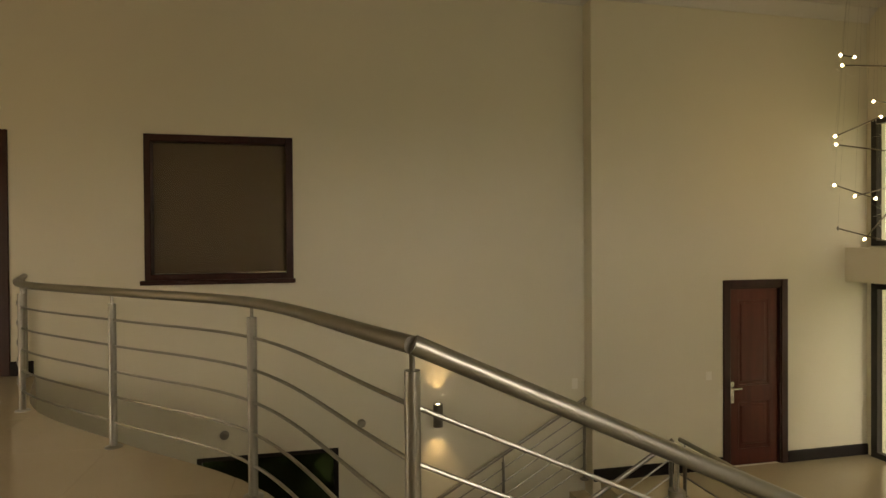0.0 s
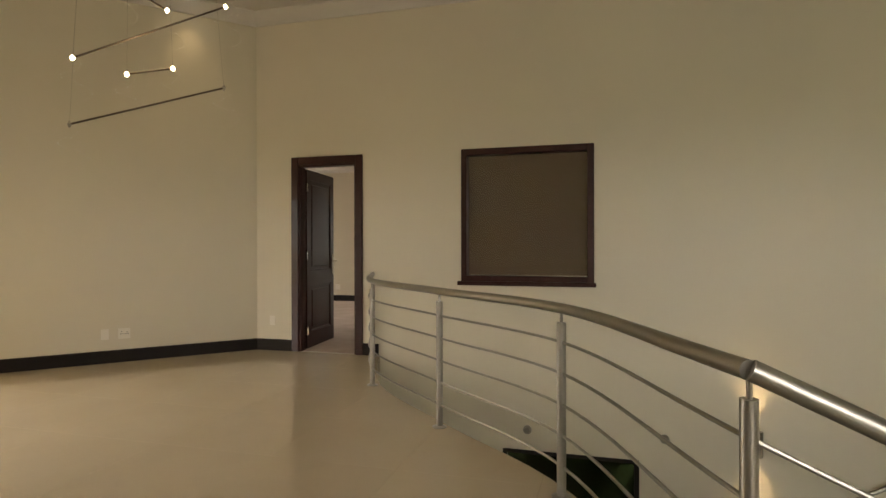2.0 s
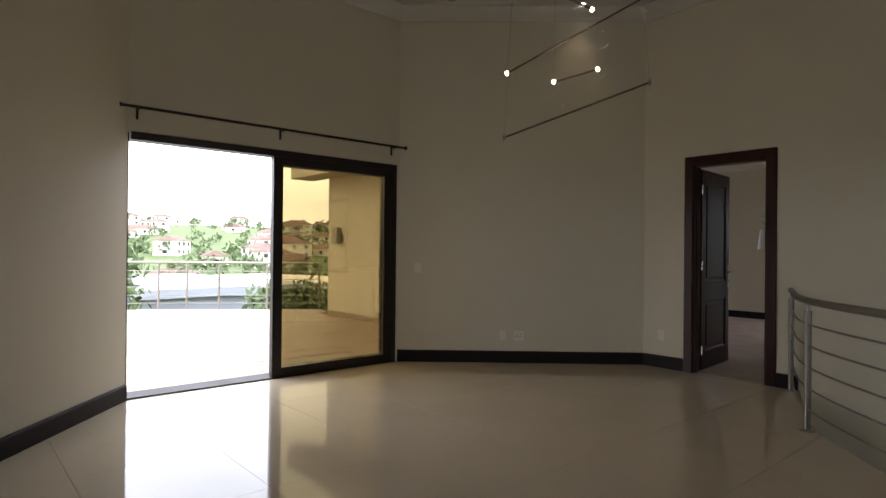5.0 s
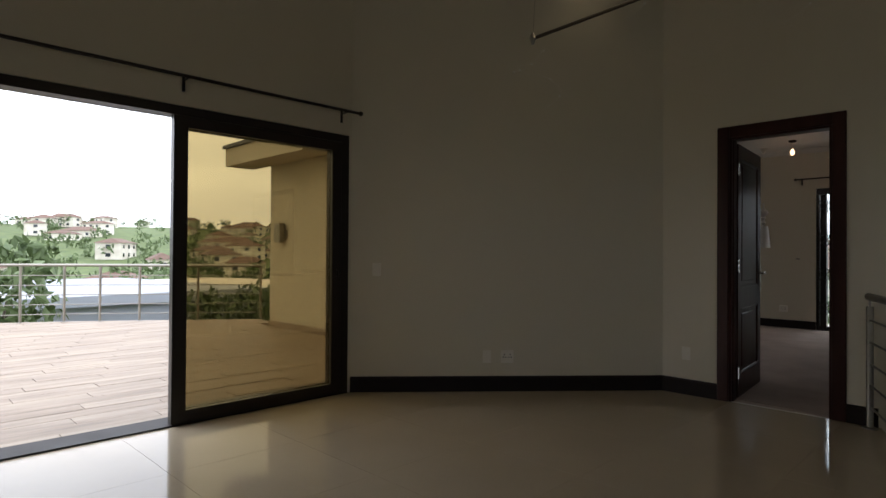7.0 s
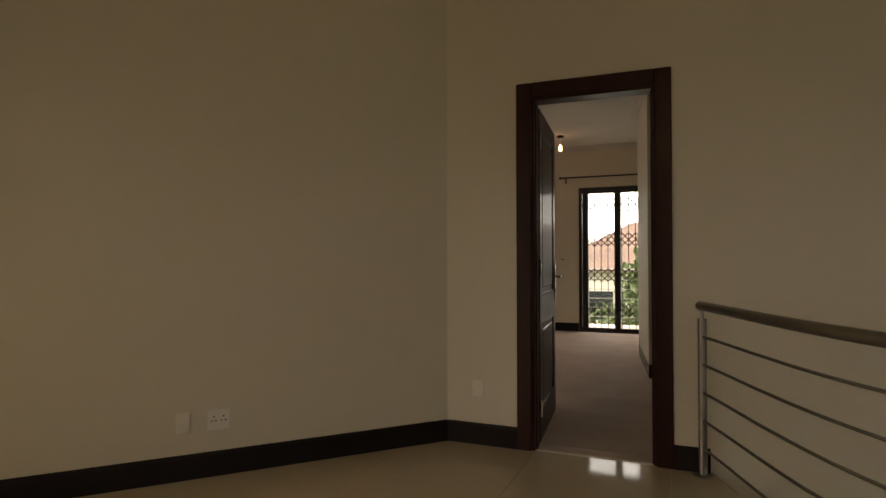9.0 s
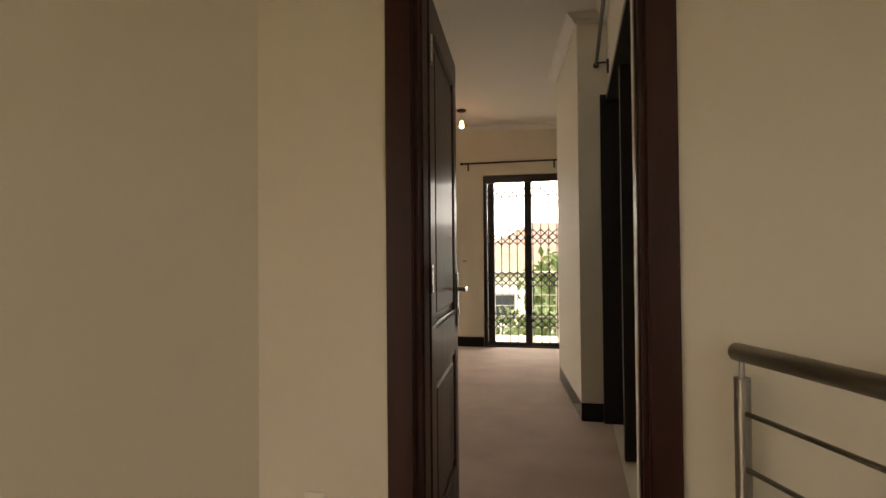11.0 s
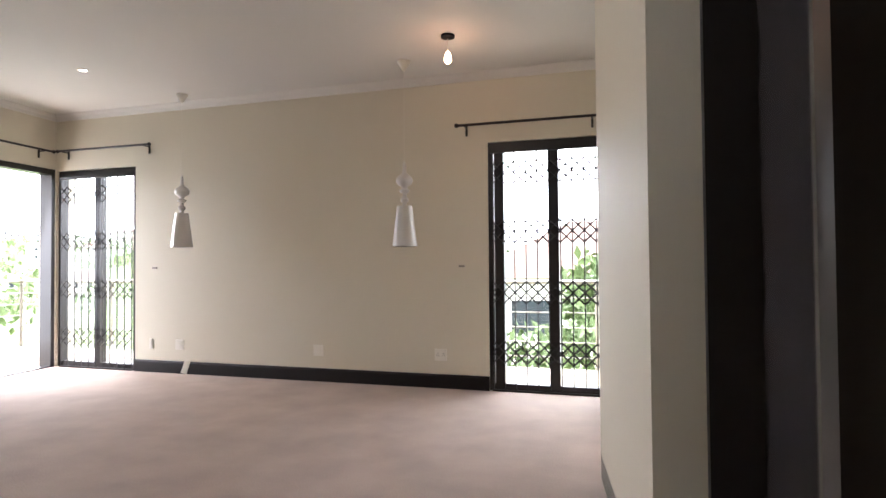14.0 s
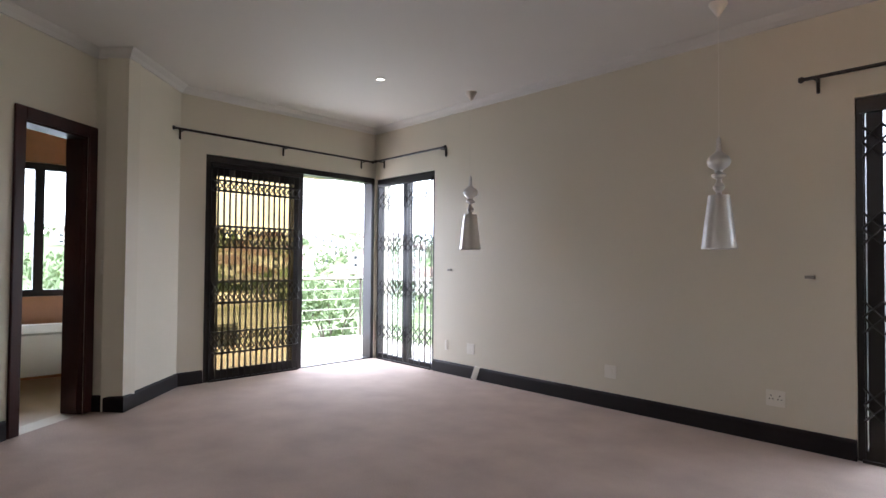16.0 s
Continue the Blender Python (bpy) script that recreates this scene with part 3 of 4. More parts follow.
for x, z in ((2.8, -0.7), (4.17, -0.68)):
    t = thing("wall_fitting", "small round steel stair light in the wall", "light fitting", Matrix.Translation((x, 8.0, z)))
    part("body", lathe([(0.001, 0.0), (0.045, 0.0), (0.045, 0.02), (0.03, 0.04), (0.001, 0.04)], 16, Matrix.Rotation(radians(90), 4, "X")), STEEL, t)
wl_t = thing("wall_light", "cylindrical steel up and down wall light", "wall light", Matrix.Translation((4.98, 7.9, -0.625)))
part("body", lathe([(0.045, -0.12), (0.052, -0.12), (0.052, 0.12), (0.045, 0.12)], 20), STEEL, wl_t, smooth=True)
part("mount", boxes((-0.03, 0.03, 0.04, 0.1, -0.05, 0.05)), STEEL, wl_t)
for z in (-0.122, 0.122):
    part("lens", lathe([(0.001, z - 0.001), (0.018, z - 0.001), (0.018, z + 0.001), (0.001, z + 0.001)], 16), SPOTGLOW, wl_t)


# ---- chandeliers of wires, rods and small bulbs ----
def chandelier(name, label, centre, rods, seed):
    rng = random.Random(seed)
    cx, cy = centre
    t = thing(name, label, "chandelier", Matrix.Translation((cx, cy, 0)))
    part("canopy", lathe([(0.001, CEILING), (0.22, CEILING), (0.22, CEILING - 0.03), (0.001, CEILING - 0.035)], 24), CHROME, t, smooth=True)
    for a, b, lit in rods:
        a, b = Vector(a), Vector(b)
        r = part("rod", bar([a, b], 0.006, 8), BRONZEROD, t)
        for e in (a, b):
            if lit:
                part("bulb", lathe([(0.003, -0.014), (0.010, -0.008), (0.013, 0.0), (0.010, 0.008), (0.003, 0.014)], 12, Matrix.Translation(e)), BULB, r, smooth=True)
            else:
                part("tip", lathe([(0.004, -0.02), (0.012, 0), (0.004, 0.02)], 10, Matrix.Translation(e)), STEEL, r)
            top = Vector((e.x * 0.7, e.y * 0.7, CEILING - 0.03))
            part("wire", bar([e, top], 0.0005, 4), BRONZEROD, r)
        for e in (a, b):
            bm = bmesh.new()
            c = e + Vector((0, 0, -0.03))
            loop = []
            for k in range(18):
                ang, rad = k * 0.42, 0.04 + 0.004 * k
                loop.append(c + Vector((rad * math.cos(ang + seed), rad * math.sin(ang + seed), -0.011 * k + rng.uniform(-0.01, 0.01))))
            tube(bm, loop, 0.0004, 3)
            for q in loop[::3]:
                g = bmesh.ops.create_icosphere(bm, subdivisions=1, radius=rng.uniform(0.003, 0.005))
                bmesh.ops.translate(bm, verts=g["verts"], vec=q)
            part("crystal_string", bm, CRYSTAL, r, "curled wire with clear glass beads")
    return t


chandelier("chandelier", "wire chandelier with steel rods, small lit bulbs and glass beads", (0.95, 4.65), [
    ((-0.11, -0.04, 2.83), (0.08, 0.13, 2.70), True), ((-0.29, -0.20, 2.34), (0.35, 0.33, 2.77), True),
    ((-0.08, -0.02, 2.28), (0.12, 0.13, 2.34), True), ((-0.28, -0.23, 1.95), (0.33, 0.34, 2.26), False),
    ((0.10, -0.20, 2.98), (0.42, 0.2, 2.88), True)], 1)
chandelier("chandelier", "wire chandelier with lit bulbs over the lower hall", (9.0, 6.3), [
    ((-0.53, 0.0, 2.93), (-0.32, 0.05, 2.94), True), ((-0.53, -0.02, 2.83), (0.35, -0.3, 2.78), True), ((-0.16, 0.0, 2.52), (0.45, 0.3, 2.6), True),
    ((-0.59, 0.0, 2.18), (0.1, 0.15, 2.42), True), ((-0.60, -0.02, 2.10), (0.3, -0.2, 1.98), True), ((-0.60, 0.0, 1.73), (-0.02, 0.1, 1.62), True),
    ((-0.37, 0.0, 1.63), (0.3, 0.2, 1.75), True), ((-0.56, 0.0, 1.33), (0.1, -0.1, 1.16), False), ((-0.26, 0.0, 1.23), (0.3, 0.2, 1.55), True)], 2)
sp = thing("downlight", "small recessed ceiling downlight", "downlight", Matrix.Translation((-1.77, 6.15, CEILING)))
part("ring", lathe([(0.03, 0.0), (0.05, 0.0), (0.05, -0.008), (0.035, -0.008)], 20), CHROME, sp)

lit = thing("downlight", "lit small recessed downlight in the lobby ceiling", "downlight", Matrix.Translation((-0.87, 7.31, CEILING)))
part("ring", lathe([(0.034, -0.001), (0.034, -0.008), (0.05, -0.008), (0.052, -0.001)], 20), CHROME, lit)
part("lens", lathe([(0.001, -0.003), (0.034, -0.003), (0.034, -0.001), (0.001, -0.001)], 20), SPOTGLOW, lit)

# glazing of the hall's east side
# unseen window in the south wall, assumed around the added stairwell fill
ws = tagged(thing("window_7", "assumed dark framed high window on the stairs, added for its light", "window"), kind="structure")
part("window_frame", boxes((4.85, 4.91, -0.56, -0.48, 1.2, 2.75), (7.29, 7.35, -0.56, -0.48, 1.2, 2.75), (4.91, 7.29, -0.56, -0.48, 2.69, 2.75), (4.91, 7.29, -0.56, -0.48, 1.2, 1.26)), ALU, ws)
part("pane", boxes((4.91, 7.29, -0.523, -0.517, 1.26, 2.69)), GLASS, ws).visible_shadow = False
g1 = tagged(thing("door_4", "dark framed glass doors of the lower hall", "glass door"), kind="structure")
bm = boxes((10.42, 10.50, 7.64, 7.72, LOW, 0.7), (10.42, 10.50, 5.3, 5.4, LOW, 0.7), (10.42, 10.50, 4.98, 5.06, LOW, 0.7), (10.42, 10.50, 5.06, 7.64, 0.62, 0.7), (10.42, 10.50, 5.06, 7.64, LOW, LOW + 0.07))
part("door_frame", bm, ALU, g1)
for y0, y1 in ((5.06, 5.3), (5.4, 7.64)):
    part("pane", boxes((10.457, 10.463, y0, y1, LOW + 0.07, 0.62)), GLASS, g1).visible_shadow = False
g2 = tagged(thing("window_3", "dark framed high window over the bulkhead", "window"), kind="structure")
bm = boxes((10.42, 10.50, 7.65, 7.72, 1.15, 2.7), (10.42, 10.50, 5.36, 5.42, 1.15, 2.7), (10.42, 10.50, 4.98, 5.04, 1.15, 2.7), (10.42, 10.50, 5.04, 7.65, 2.64, 2.7), (10.42, 10.50, 5.04, 7.65, 1.15, 1.21))
part("window_frame", bm, ALU, g2)
for y0, y1 in ((5.04, 5.36), (5.42, 7.65)):
    part("pane", boxes((10.457, 10.463, y0, y1, 1.21, 2.64)), GLASS, g2).visible_shadow = False

# ---- bedroom ----
SN, SF = (0.64, 10.59), (0.445, 12.09)
FD0, FD1 = (-5.74, 11.53), (-5.96, 14.1)
COL = (-5.0, 10.87)
BATH_END = (-3.22, 8.27)
BATH_A, BATH_B = (-5.21, 10.68), (-4.73, 10.10)
bedroom = [(0.86, 8.13), (0.86, 10.59), SN, SF, (0.95, 12.15), (0.95, 14.1), FD1, FD0, COL, BATH_A, BATH_END]
structure("floor_bedroom", prism(bmesh.new(), bedroom, -0.3, 0.0), CARPET, "worn brown-beige fitted bedroom carpet", "floor")
structure("threshold", boxes((0.08, 0.82, 8.04, 8.13, -0.3, 0.001)), CARPET, "carpeted door threshold", "floor")
structure("ceiling_bedroom", boxes((-6.2, 1.0, 8.131, 14.4, BED_CEILING, BED_CEILING + 0.2)), CEIL, "white painted bedroom ceiling", "ceiling")
wall("wall_bedroom_north", (-6.2, 14.1), (1.15, 14.1), -0.3, BED_CEILING, 0.25, [(0.26, 1.43, 0, 2.36), (5.58, 6.83, 0, 2.36)])
wall("wall_bedroom_west", FD0, FD1, -0.3, BED_CEILING, 0.22, [(0.27, 2.56, 0, 2.38)])
wall("wall_bedroom_column", COL, FD0, -0.3, BED_CEILING, 0.18)
bath_way = Vector((BATH_A[0] - BATH_END[0], BATH_A[1] - BATH_END[1]))
u1 = bath_way.length - 0.09
u0 = u1 - 0.62
wall("wall_bathroom", BATH_END, BATH_A, -0.3, BED_CEILING, 0.18, [(u0, u1, 0, 2.28)])
wall("wall_bathroom_return", BATH_A, COL, -0.3, BED_CEILING, 0.16)
structure("wall_bedroom_stub", prism(bmesh.new(), [SN, SF, (0.98, 12.15), (0.98, 10.62)], -0.3, BED_CEILING), PAINT, "cream painted wall beside the dressing room", "wall")
wall("wall_bedroom_east", (0.95, 12.15), (0.95, 14.1), -0.3, BED_CEILING, -0.18)
wall("wall_dressing", (0.86, 8.131), (0.86, 10.62), -0.3, BED_CEILING, -0.16, [(0.719, 2.489, 0, 2.4)])
wall("wall_dressing_south", (1.02, 8.29), (2.9, 8.29), -0.3, 2.60, -0.015)
BCOVE = [(0.0, BED_CEILING), (0.0, BED_CEILING - 0.07), (0.015, BED_CEILING - 0.07), (0.035, BED_CEILING - 0.04), (0.07, BED_CEILING - 0.015), (0.08, BED_CEILING)]
sweep_board("cornice_bedroom", [BATH_END, BATH_A, COL, FD0, FD1, (0.95, 14.1)], BCOVE, CEIL, "white moulded bedroom cornice", "cornice", -1)
sweep_board("cornice_stub", [SF, SN, (0.86, 10.59), (0.86, 8.131)], BCOVE, CEIL, "white moulded cornice on the side wall", "cornice", -1)
sweep_board("baseboard_north", [(-4.77, 14.1), (-0.62, 14.1)], BOARD, SKIRT, "dark stained wooden skirting board", "skirting", -1)
sweep_board("baseboard_column", [(-5.20, 10.69), COL, FD0, (-5.765, 11.79)], BOARD, SKIRT, "dark stained wooden skirting board", "skirting", -1)
sweep_board("baseboard_stub", [SF, SN, (0.80, 10.59)], BOARD, SKIRT, "dark stained wooden skirting board", "skirting", 1)
pA = Vector(BATH_END) + bath_way.normalized() * (u0 - 0.1)
sweep_board("baseboard_bathroom", [BATH_END, (pA.x, pA.y)], BOARD, SKIRT, "dark stained wooden skirting board", "skirting", -1)


def trellis(parent, u0, u1, z0, z1, m, step, bands, y=-0.05):
    """A folding security grille: flat uprights and bands of crossed strips, in local x, z."""
    n = max(2, round((u1 - u0) / step))
    xs = [u0 + (u1 - u0) * k / n for k in range(n + 1)]
    half = 0.009 if step < 0.09 else 0.0055
    for x in xs:
        bm = boxes((x - half, x + half, y - 0.005, y + 0.005, z0, z1))
        bmesh.ops.transform(bm, matrix=m, verts=bm.verts)
        part("upright", bm, ALU, parent)
    for zc, rows in bands:
        bm = bmesh.new()
        hgt = 0.105
        for a, b in zip(xs, xs[1:]):
            for r in range(rows):
                lo = zc + (r - rows / 2) * hgt
                for s, t in (((a, lo), (b, lo + hgt)), ((a, lo + hgt), (b, lo))):
                    tube(bm, [(s[0], y - 0.012, s[1]), (t[0], y - 0.012, t[1])], 0.0075, 4)
        bmesh.ops.transform(bm, matrix=m, verts=bm.verts)
        part("lattice", bm, ALU, parent, "crossed steel strips")
    if step < 0.09:
        for zc, rows in bands:
            for dz in (-rows * 0.055, rows * 0.055):
                bm = boxes((u0, u1, y - 0.018, y + 0.004, zc + dz - 0.011, zc + dz + 0.011))
                bmesh.ops.transform(bm, matrix=m, verts=bm.verts)
                part("cross_strip", bm, ALU, parent)
    bm = boxes((u0 - 0.01, u1 + 0.01, y - 0.02, y + 0.015, z1 - 0.03, z1), (u0 - 0.01, u1 + 0.01, y - 0.014, y + 0.01, z0, z0 + 0.018))
    bmesh.ops.transform(bm, matrix=m, verts=bm.verts)
    part("track", bm, ALU, parent)


def glazed(name, label, m, w, h, mullions, panes, frame_w=0.05, glass=GLASS):
    """A framed glazed opening in local x, z; glass at y 0.06."""
    t = tagged(thing(name, label, "window"), kind="structure")
    bm = boxes((0, frame_w, 0.02, 0.10, 0, h), (w - frame_w, w, 0.02, 0.10, 0, h), (frame_w, w - frame_w, 0.02, 0.10, h - frame_w - 0.02, h), (frame_w, w - frame_w, 0.02, 0.10, 0, frame_w + 0.02))
    for x in mullions:
        box(bm, x - 0.045, x + 0.045, 0.015, 0.105, frame_w + 0.02, h - frame_w - 0.02)
    bmesh.ops.transform(bm, matrix=m, verts=bm.verts)
    part("window_frame", bm, ALU, t)
    for a, b in panes:
        bm = boxes((a, b, 0.057, 0.063, frame_w, h - frame_w))
        bmesh.ops.transform(bm, matrix=m, verts=bm.verts)
        part("pane", bm, glass, t).visible_shadow = False
    return t


BANDS = [(2.06, 2), (1.50, 2), (0.93, 2), (0.37, 2)]
end_m = Matrix.Translation((-0.62, 14.1, 0))
wb = glazed("window_4", "black framed glazed door behind a folding security grille", end_m, 1.25, 2.355, [0.105, 0.615, 1.17], [(0.05, 0.6), (0.64, 1.2)])
trellis(wb, 0.04, 1.21, 0.0, 2.28, end_m, 0.105, BANDS, 0.0)
cor_m = Matrix.Translation((-5.94, 14.1, 0))
wc = glazed("window_5", "black framed corner window behind a folding security grille", cor_m, 1.17, 2.355, [0.60], [(0.05, 0.55), (0.65, 1.12)])
trellis(wc, 0.06, 1.12, 0.0, 2.28, cor_m, 0.11, BANDS, 0.0)
fd_m, fd_len = along(FD0, FD1)
fd_m = fd_m @ Matrix.Translation((0.27, 0, 0))
fdw = tagged(thing("door_5", "black framed balcony door slid open, with a security grille", "sliding door"), kind="structure")
bm = boxes((0, 0.05, 0.0, 0.16, 0, 2.375), (2.24, 2.29, 0.0, 0.16, 0, 2.375), (0.05, 2.24, 0.0, 0.16, 2.31, 2.375))
box(bm, 1.09, 1.2, 0.02, 0.075, 0.012, 2.31)
box(bm, 0.05, 0.13, 0.02, 0.075, 0.012, 2.31)
box(bm, 0.13, 1.09, 0.02, 0.075, 2.17, 2.31)
box(bm, 0.13, 1.09, 0.02, 0.075, 0.012, 0.11)
box(bm, 1.10, 1.18, 0.085, 0.14, 0.012, 2.31)
box(bm, 0.0, 2.29, 0.01, 0.15, -0.005, 0.012)
bmesh.ops.transform(bm, matrix=fd_m, verts=bm.verts)
part("door_frame", bm, ALU, fdw)
bm = boxes((0.13, 1.09, 0.045, 0.051, 0.11, 2.17))
bmesh.ops.transform(bm, matrix=fd_m, verts=bm.verts)
part("pane", bm, BRONZE, fdw, "bronze tinted glass")
trellis(fdw, 0.06, 1.12, 0.0, 2.28, fd_m, 0.066, [(2.06, 1), (1.52, 2), (0.93, 2), (0.40, 2)], -0.02)

curtain_rod("curtain_rod", (-0.90, 14.01), (0.42, 14.01), 2.52, (0.06, 0.95), (0, 0.085), "black metal curtain rod over the end window")
curtain_rod("curtain_rod", (-5.62, 11.42), (-5.86, 13.98), 2.57, (0.04, 0.5, 0.95), (-0.085, -0.008), "black metal curtain rod over the balcony door")
curtain_rod("curtain_rod", (-5.84, 14.01), (-4.50, 14.01), 2.58, (0.06, 0.95), (0, 0.085), "black metal curtain rod over the corner window")
curtain_rod("curtain_rod", (0.775, 8.75), (0.775, 10.52), 2.62, (0.06, 0.95), (0.085, 0), "black metal curtain rod over the dressing room door")


def pendant(x, y, low):
    """A turned stem over a tapered shade, on a thin cord."""
    t = thing("pendant_lamp", "pearl white pendant lamp with turned stem and tapered shade", "pendant lamp", Matrix.Translation((x, y, low)), "bedside pendants")
    sh = lathe([(0.112, 0.0), (0.068, 0.36), (0.064, 0.36), (0.108, 0.0)], 32)
    part("shade", sh, PEARL, t, smooth=True)
    prof = [(0.064, 0.36), (0.02, 0.365), (0.018, 0.385), (0.034, 0.40), (0.038, 0.42), (0.02, 0.445), (0.017, 0.47), (0.042, 0.485), (0.047, 0.50), (0.024, 0.515), (0.026, 0.53),
            (0.068, 0.56), (0.076, 0.59), (0.064, 0.62), (0.03, 0.645), (0.018, 0.66), (0.014, 0.74), (0.004, 0.76)]
    part("stem", lathe(prof, 28), PEARL, t, smooth=True)
    part("cord", bar([(0, 0, 0.75), (0, 0, BED_CEILING - low - 0.05)], 0.0012, 6), PLASTIC, t)
    part("canopy", lathe([(0.01, BED_CEILING - low - 0.09), (0.06, BED_CEILING - low - 0.012), (0.06, BED_CEILING - low)], 24), PLASTIC, t, smooth=True)
    return t


pendant(-3.87, 13.80, 1.40)
pendant(-1.265, 13.56, 1.365)
bt = thing("ceiling_bulb", "bare lit orange bulb hanging from a dark ceiling rose", "pendant lamp", Matrix.Translation((-0.72, 13.1, BED_CEILING)))
part("rose", lathe([(0.055, 0.0), (0.055, -0.02), (0.03, -0.03), (0.001, -0.032)], 24), SKIRT, bt, smooth=True)
part("cord", bar([(0, 0, -0.03), (0, 0, -0.14)], 0.004, 6), PLASTIC, bt)
part("bulb", lathe([(0.004, -0.13), (0.018, -0.14), (0.03, -0.185), (0.03, -0.205), (0.018, -0.225), (0.003, -0.23)], 18), ORANGE, bt, smooth=True)
for lx, ly, z in ((-4.17, 12.86, BED_CEILING), (-3.98, 10.49, BED_CEILING), (1.67, 12.0, 2.60)):
    t = thing("downlight", "lit round recessed downlight with a white ring", "downlight", Matrix.Translation((lx, ly, z)), "bedroom downlights")
    part("ring", lathe([(0.034, -0.002), (0.034, -0.008), (0.048, -0.008), (0.052, 0.0)], 24), PLASTIC, t)
    part("lens", lathe([(0.001, -0.003), (0.034, -0.003), (0.034, -0.001), (0.001, -0.001)], 20), SPOTGLOW, t)
for x, kind, w in ((-4.54, "plate", 0.05), (-4.15, "plate", 0.115), (-2.42, "plate", 0.115), (-1.10, "socket", 0.125)):
    socket((x, 14.1, 0.32), (0, -1), w, 0.115, kind)
for x in (-4.49, -0.88):
    t = thing("wall_hook", "small grey wall fitting over the bed place", "hook", Matrix.Translation((x, 14.1, 1.18)))
    part("stub", boxes((-0.028, 0.028, -0.02, 0, -0.01, 0.01)), STEEL, t)
t = thing("white_tile", "small white tile leaning on the skirting", "tile", pose(-4.06, 14.05, 0.0, -14, 12, 8))
part("slab", box(bmesh.new(), -0.035, 0.035, -0.008, 0.0, 0.01, 0.15, 0.002), PLASTIC, t)
socket((-5.11, 10.77, 1.2), (0.67, -0.74), 0.13, 0.12)

# dressing room
structure("floor_dressing", boxes((0.86, 2.9, 8.275, 13.0, -0.3, -0.002)), SANDTILE, "yellowish dressing room floor", "floor")
structure("ceiling_dressing", boxes((1.03, 3.0, 8.275, 13.1, 2.60, 2.75)), CEIL, "white dressing room ceiling", "ceiling")
wall("wall_dressing_north", (1.13, 12.98), (3.0, 12.98), -0.3, 2.60, 0.12)
wall("wall_dressing_east", (2.9, 8.2), (2.9, 12.98), -0.3, 2.60, -0.12)
sweep_board("cornice_dressing", [(1.14, 12.40), (2.88, 12.40)], [(0.0, 2.60), (0.0, 2.40), (0.02, 2.40), (0.05, 2.47), (0.09, 2.56), (0.1, 2.60)], CEIL, "white moulding over the wardrobe", "cornice", -1)
WF, WB = 12.42, 12.94
cl = thing("wardrobe_unit", "cream laminate open wardrobe with shelves and drawers", "wardrobe")
part("back", boxes((1.15, 2.88, WB, WB + 0.02, 0.0, 2.395)), CREAMWOOD, cl)
for x in (1.16, 1.76, 2.38, 2.87):
    part("side_panel", boxes((x - 0.011, x + 0.011, WF, WB, 0.0, 2.395)), CREAMWOOD, cl)
for x0, x1, zs in ((1.171, 1.749, (1.215, 1.63, 2.03)), (1.771, 2.369, (1.215,)), (2.391, 2.859, (1.215, 1.63, 2.03))):
    for z in zs:
        part("shelf", box(bmesh.new(), x0, x1, WF + 0.006, WB, z - 0.009, z + 0.009, 0.002), CREAMWOOD, cl)
    part("head_board", boxes((x0, x1, WF + 0.01, WB, 2.37, 2.395)), CREAMWOOD, cl)
    part("top_board", box(bmesh.new(), x0, x1, WF - 0.008, WB, 0.825, 0.855, 0.003), CREAMWOOD, cl)
    part("bottom_board", boxes((x0, x1, WF, WB, 0.085, 0.11)), CREAMWOOD, cl)
    part("plinth", boxes((x0, x1, WF + 0.02, WF + 0.04, 0.0, 0.085)), CREAMWOOD, cl)
    for z0, z1 in ((0.455, 0.605), (0.64, 0.79)):
        d = part("drawer", box(bmesh.new(), x0 + 0.003, x1 - 0.003, WF - 0.004, WB - 0.06, z0, z1, 0.003), CREAMWOOD, cl)
        # dark strip set into the grip gap over the drawer as its shade
        part("gap_shade", boxes((x0 + 0.003, x1 - 0.003, WF + 0.02, WF + 0.03, z1, z1 + 0.033)), SKIRT, d)
    tray = part("tray", boxes((x0 + 0.02, x1 - 0.02, WF, WF + 0.018, 0.245, 0.315), (x0 + 0.02, x1 - 0.02, WF + 0.018, WB - 0.05, 0.245, 0.257)), CREAMWOOD, cl, "cream pull-out tray")
    for x in (x0 + 0.001, x1 - 0.013):
        part("runner", boxes((x, x + 0.012, WF + 0.01, WB - 0.05, 0.255, 0.28)), STEEL, tray)
part("hanging_rail", bar([(2.03, 12.62, 2.27), (2.34, 12.62, 2.27)], 0.012, 10), CHROME, cl)
part("lift_arm", bar([(2.335, 12.62, 2.27), (2.345, 12.56, 1.70)], 0.009, 8), CHROME, cl)
part("lift_housing", box(bmesh.new(), 2.315, 2.368, 12.50, 12.66, 1.47, 1.73, 0.012), STEEL, cl, "grey housing of the pull-down rail")
rod = part("pull_rod", bar([(2.05, 12.61, 2.27), (2.06, 12.59, 1.47)], 0.007, 8), CHROME, cl)
part("grip", bar([(2.06, 12.59, 1.52), (2.06, 12.59, 1.42)], 0.012, 8), STEEL, rod)
slf = tagged(thing("door_6", "dark grey sliding dressing room door, half open", "sliding door"), kind="structure")
part("track_frame", boxes((0.90, 1.03, 8.845, 8.865, 0, 2.41), (0.80, 1.03, 10.55, 10.615, 0, 2.41), (0.845, 1.03, 8.88, 10.55, 2.37, 2.41)), ALU, slf)
leaf = part("sliding_leaf", boxes((0.94, 0.975, 9.80, 10.52, 0.01, 2.36)), DARKGREY, slf, "dark grey lacquered sliding leaf")
part("stile", boxes((0.88, 0.985, 9.745, 9.83, 0.005, 2.365)), ALU, slf)
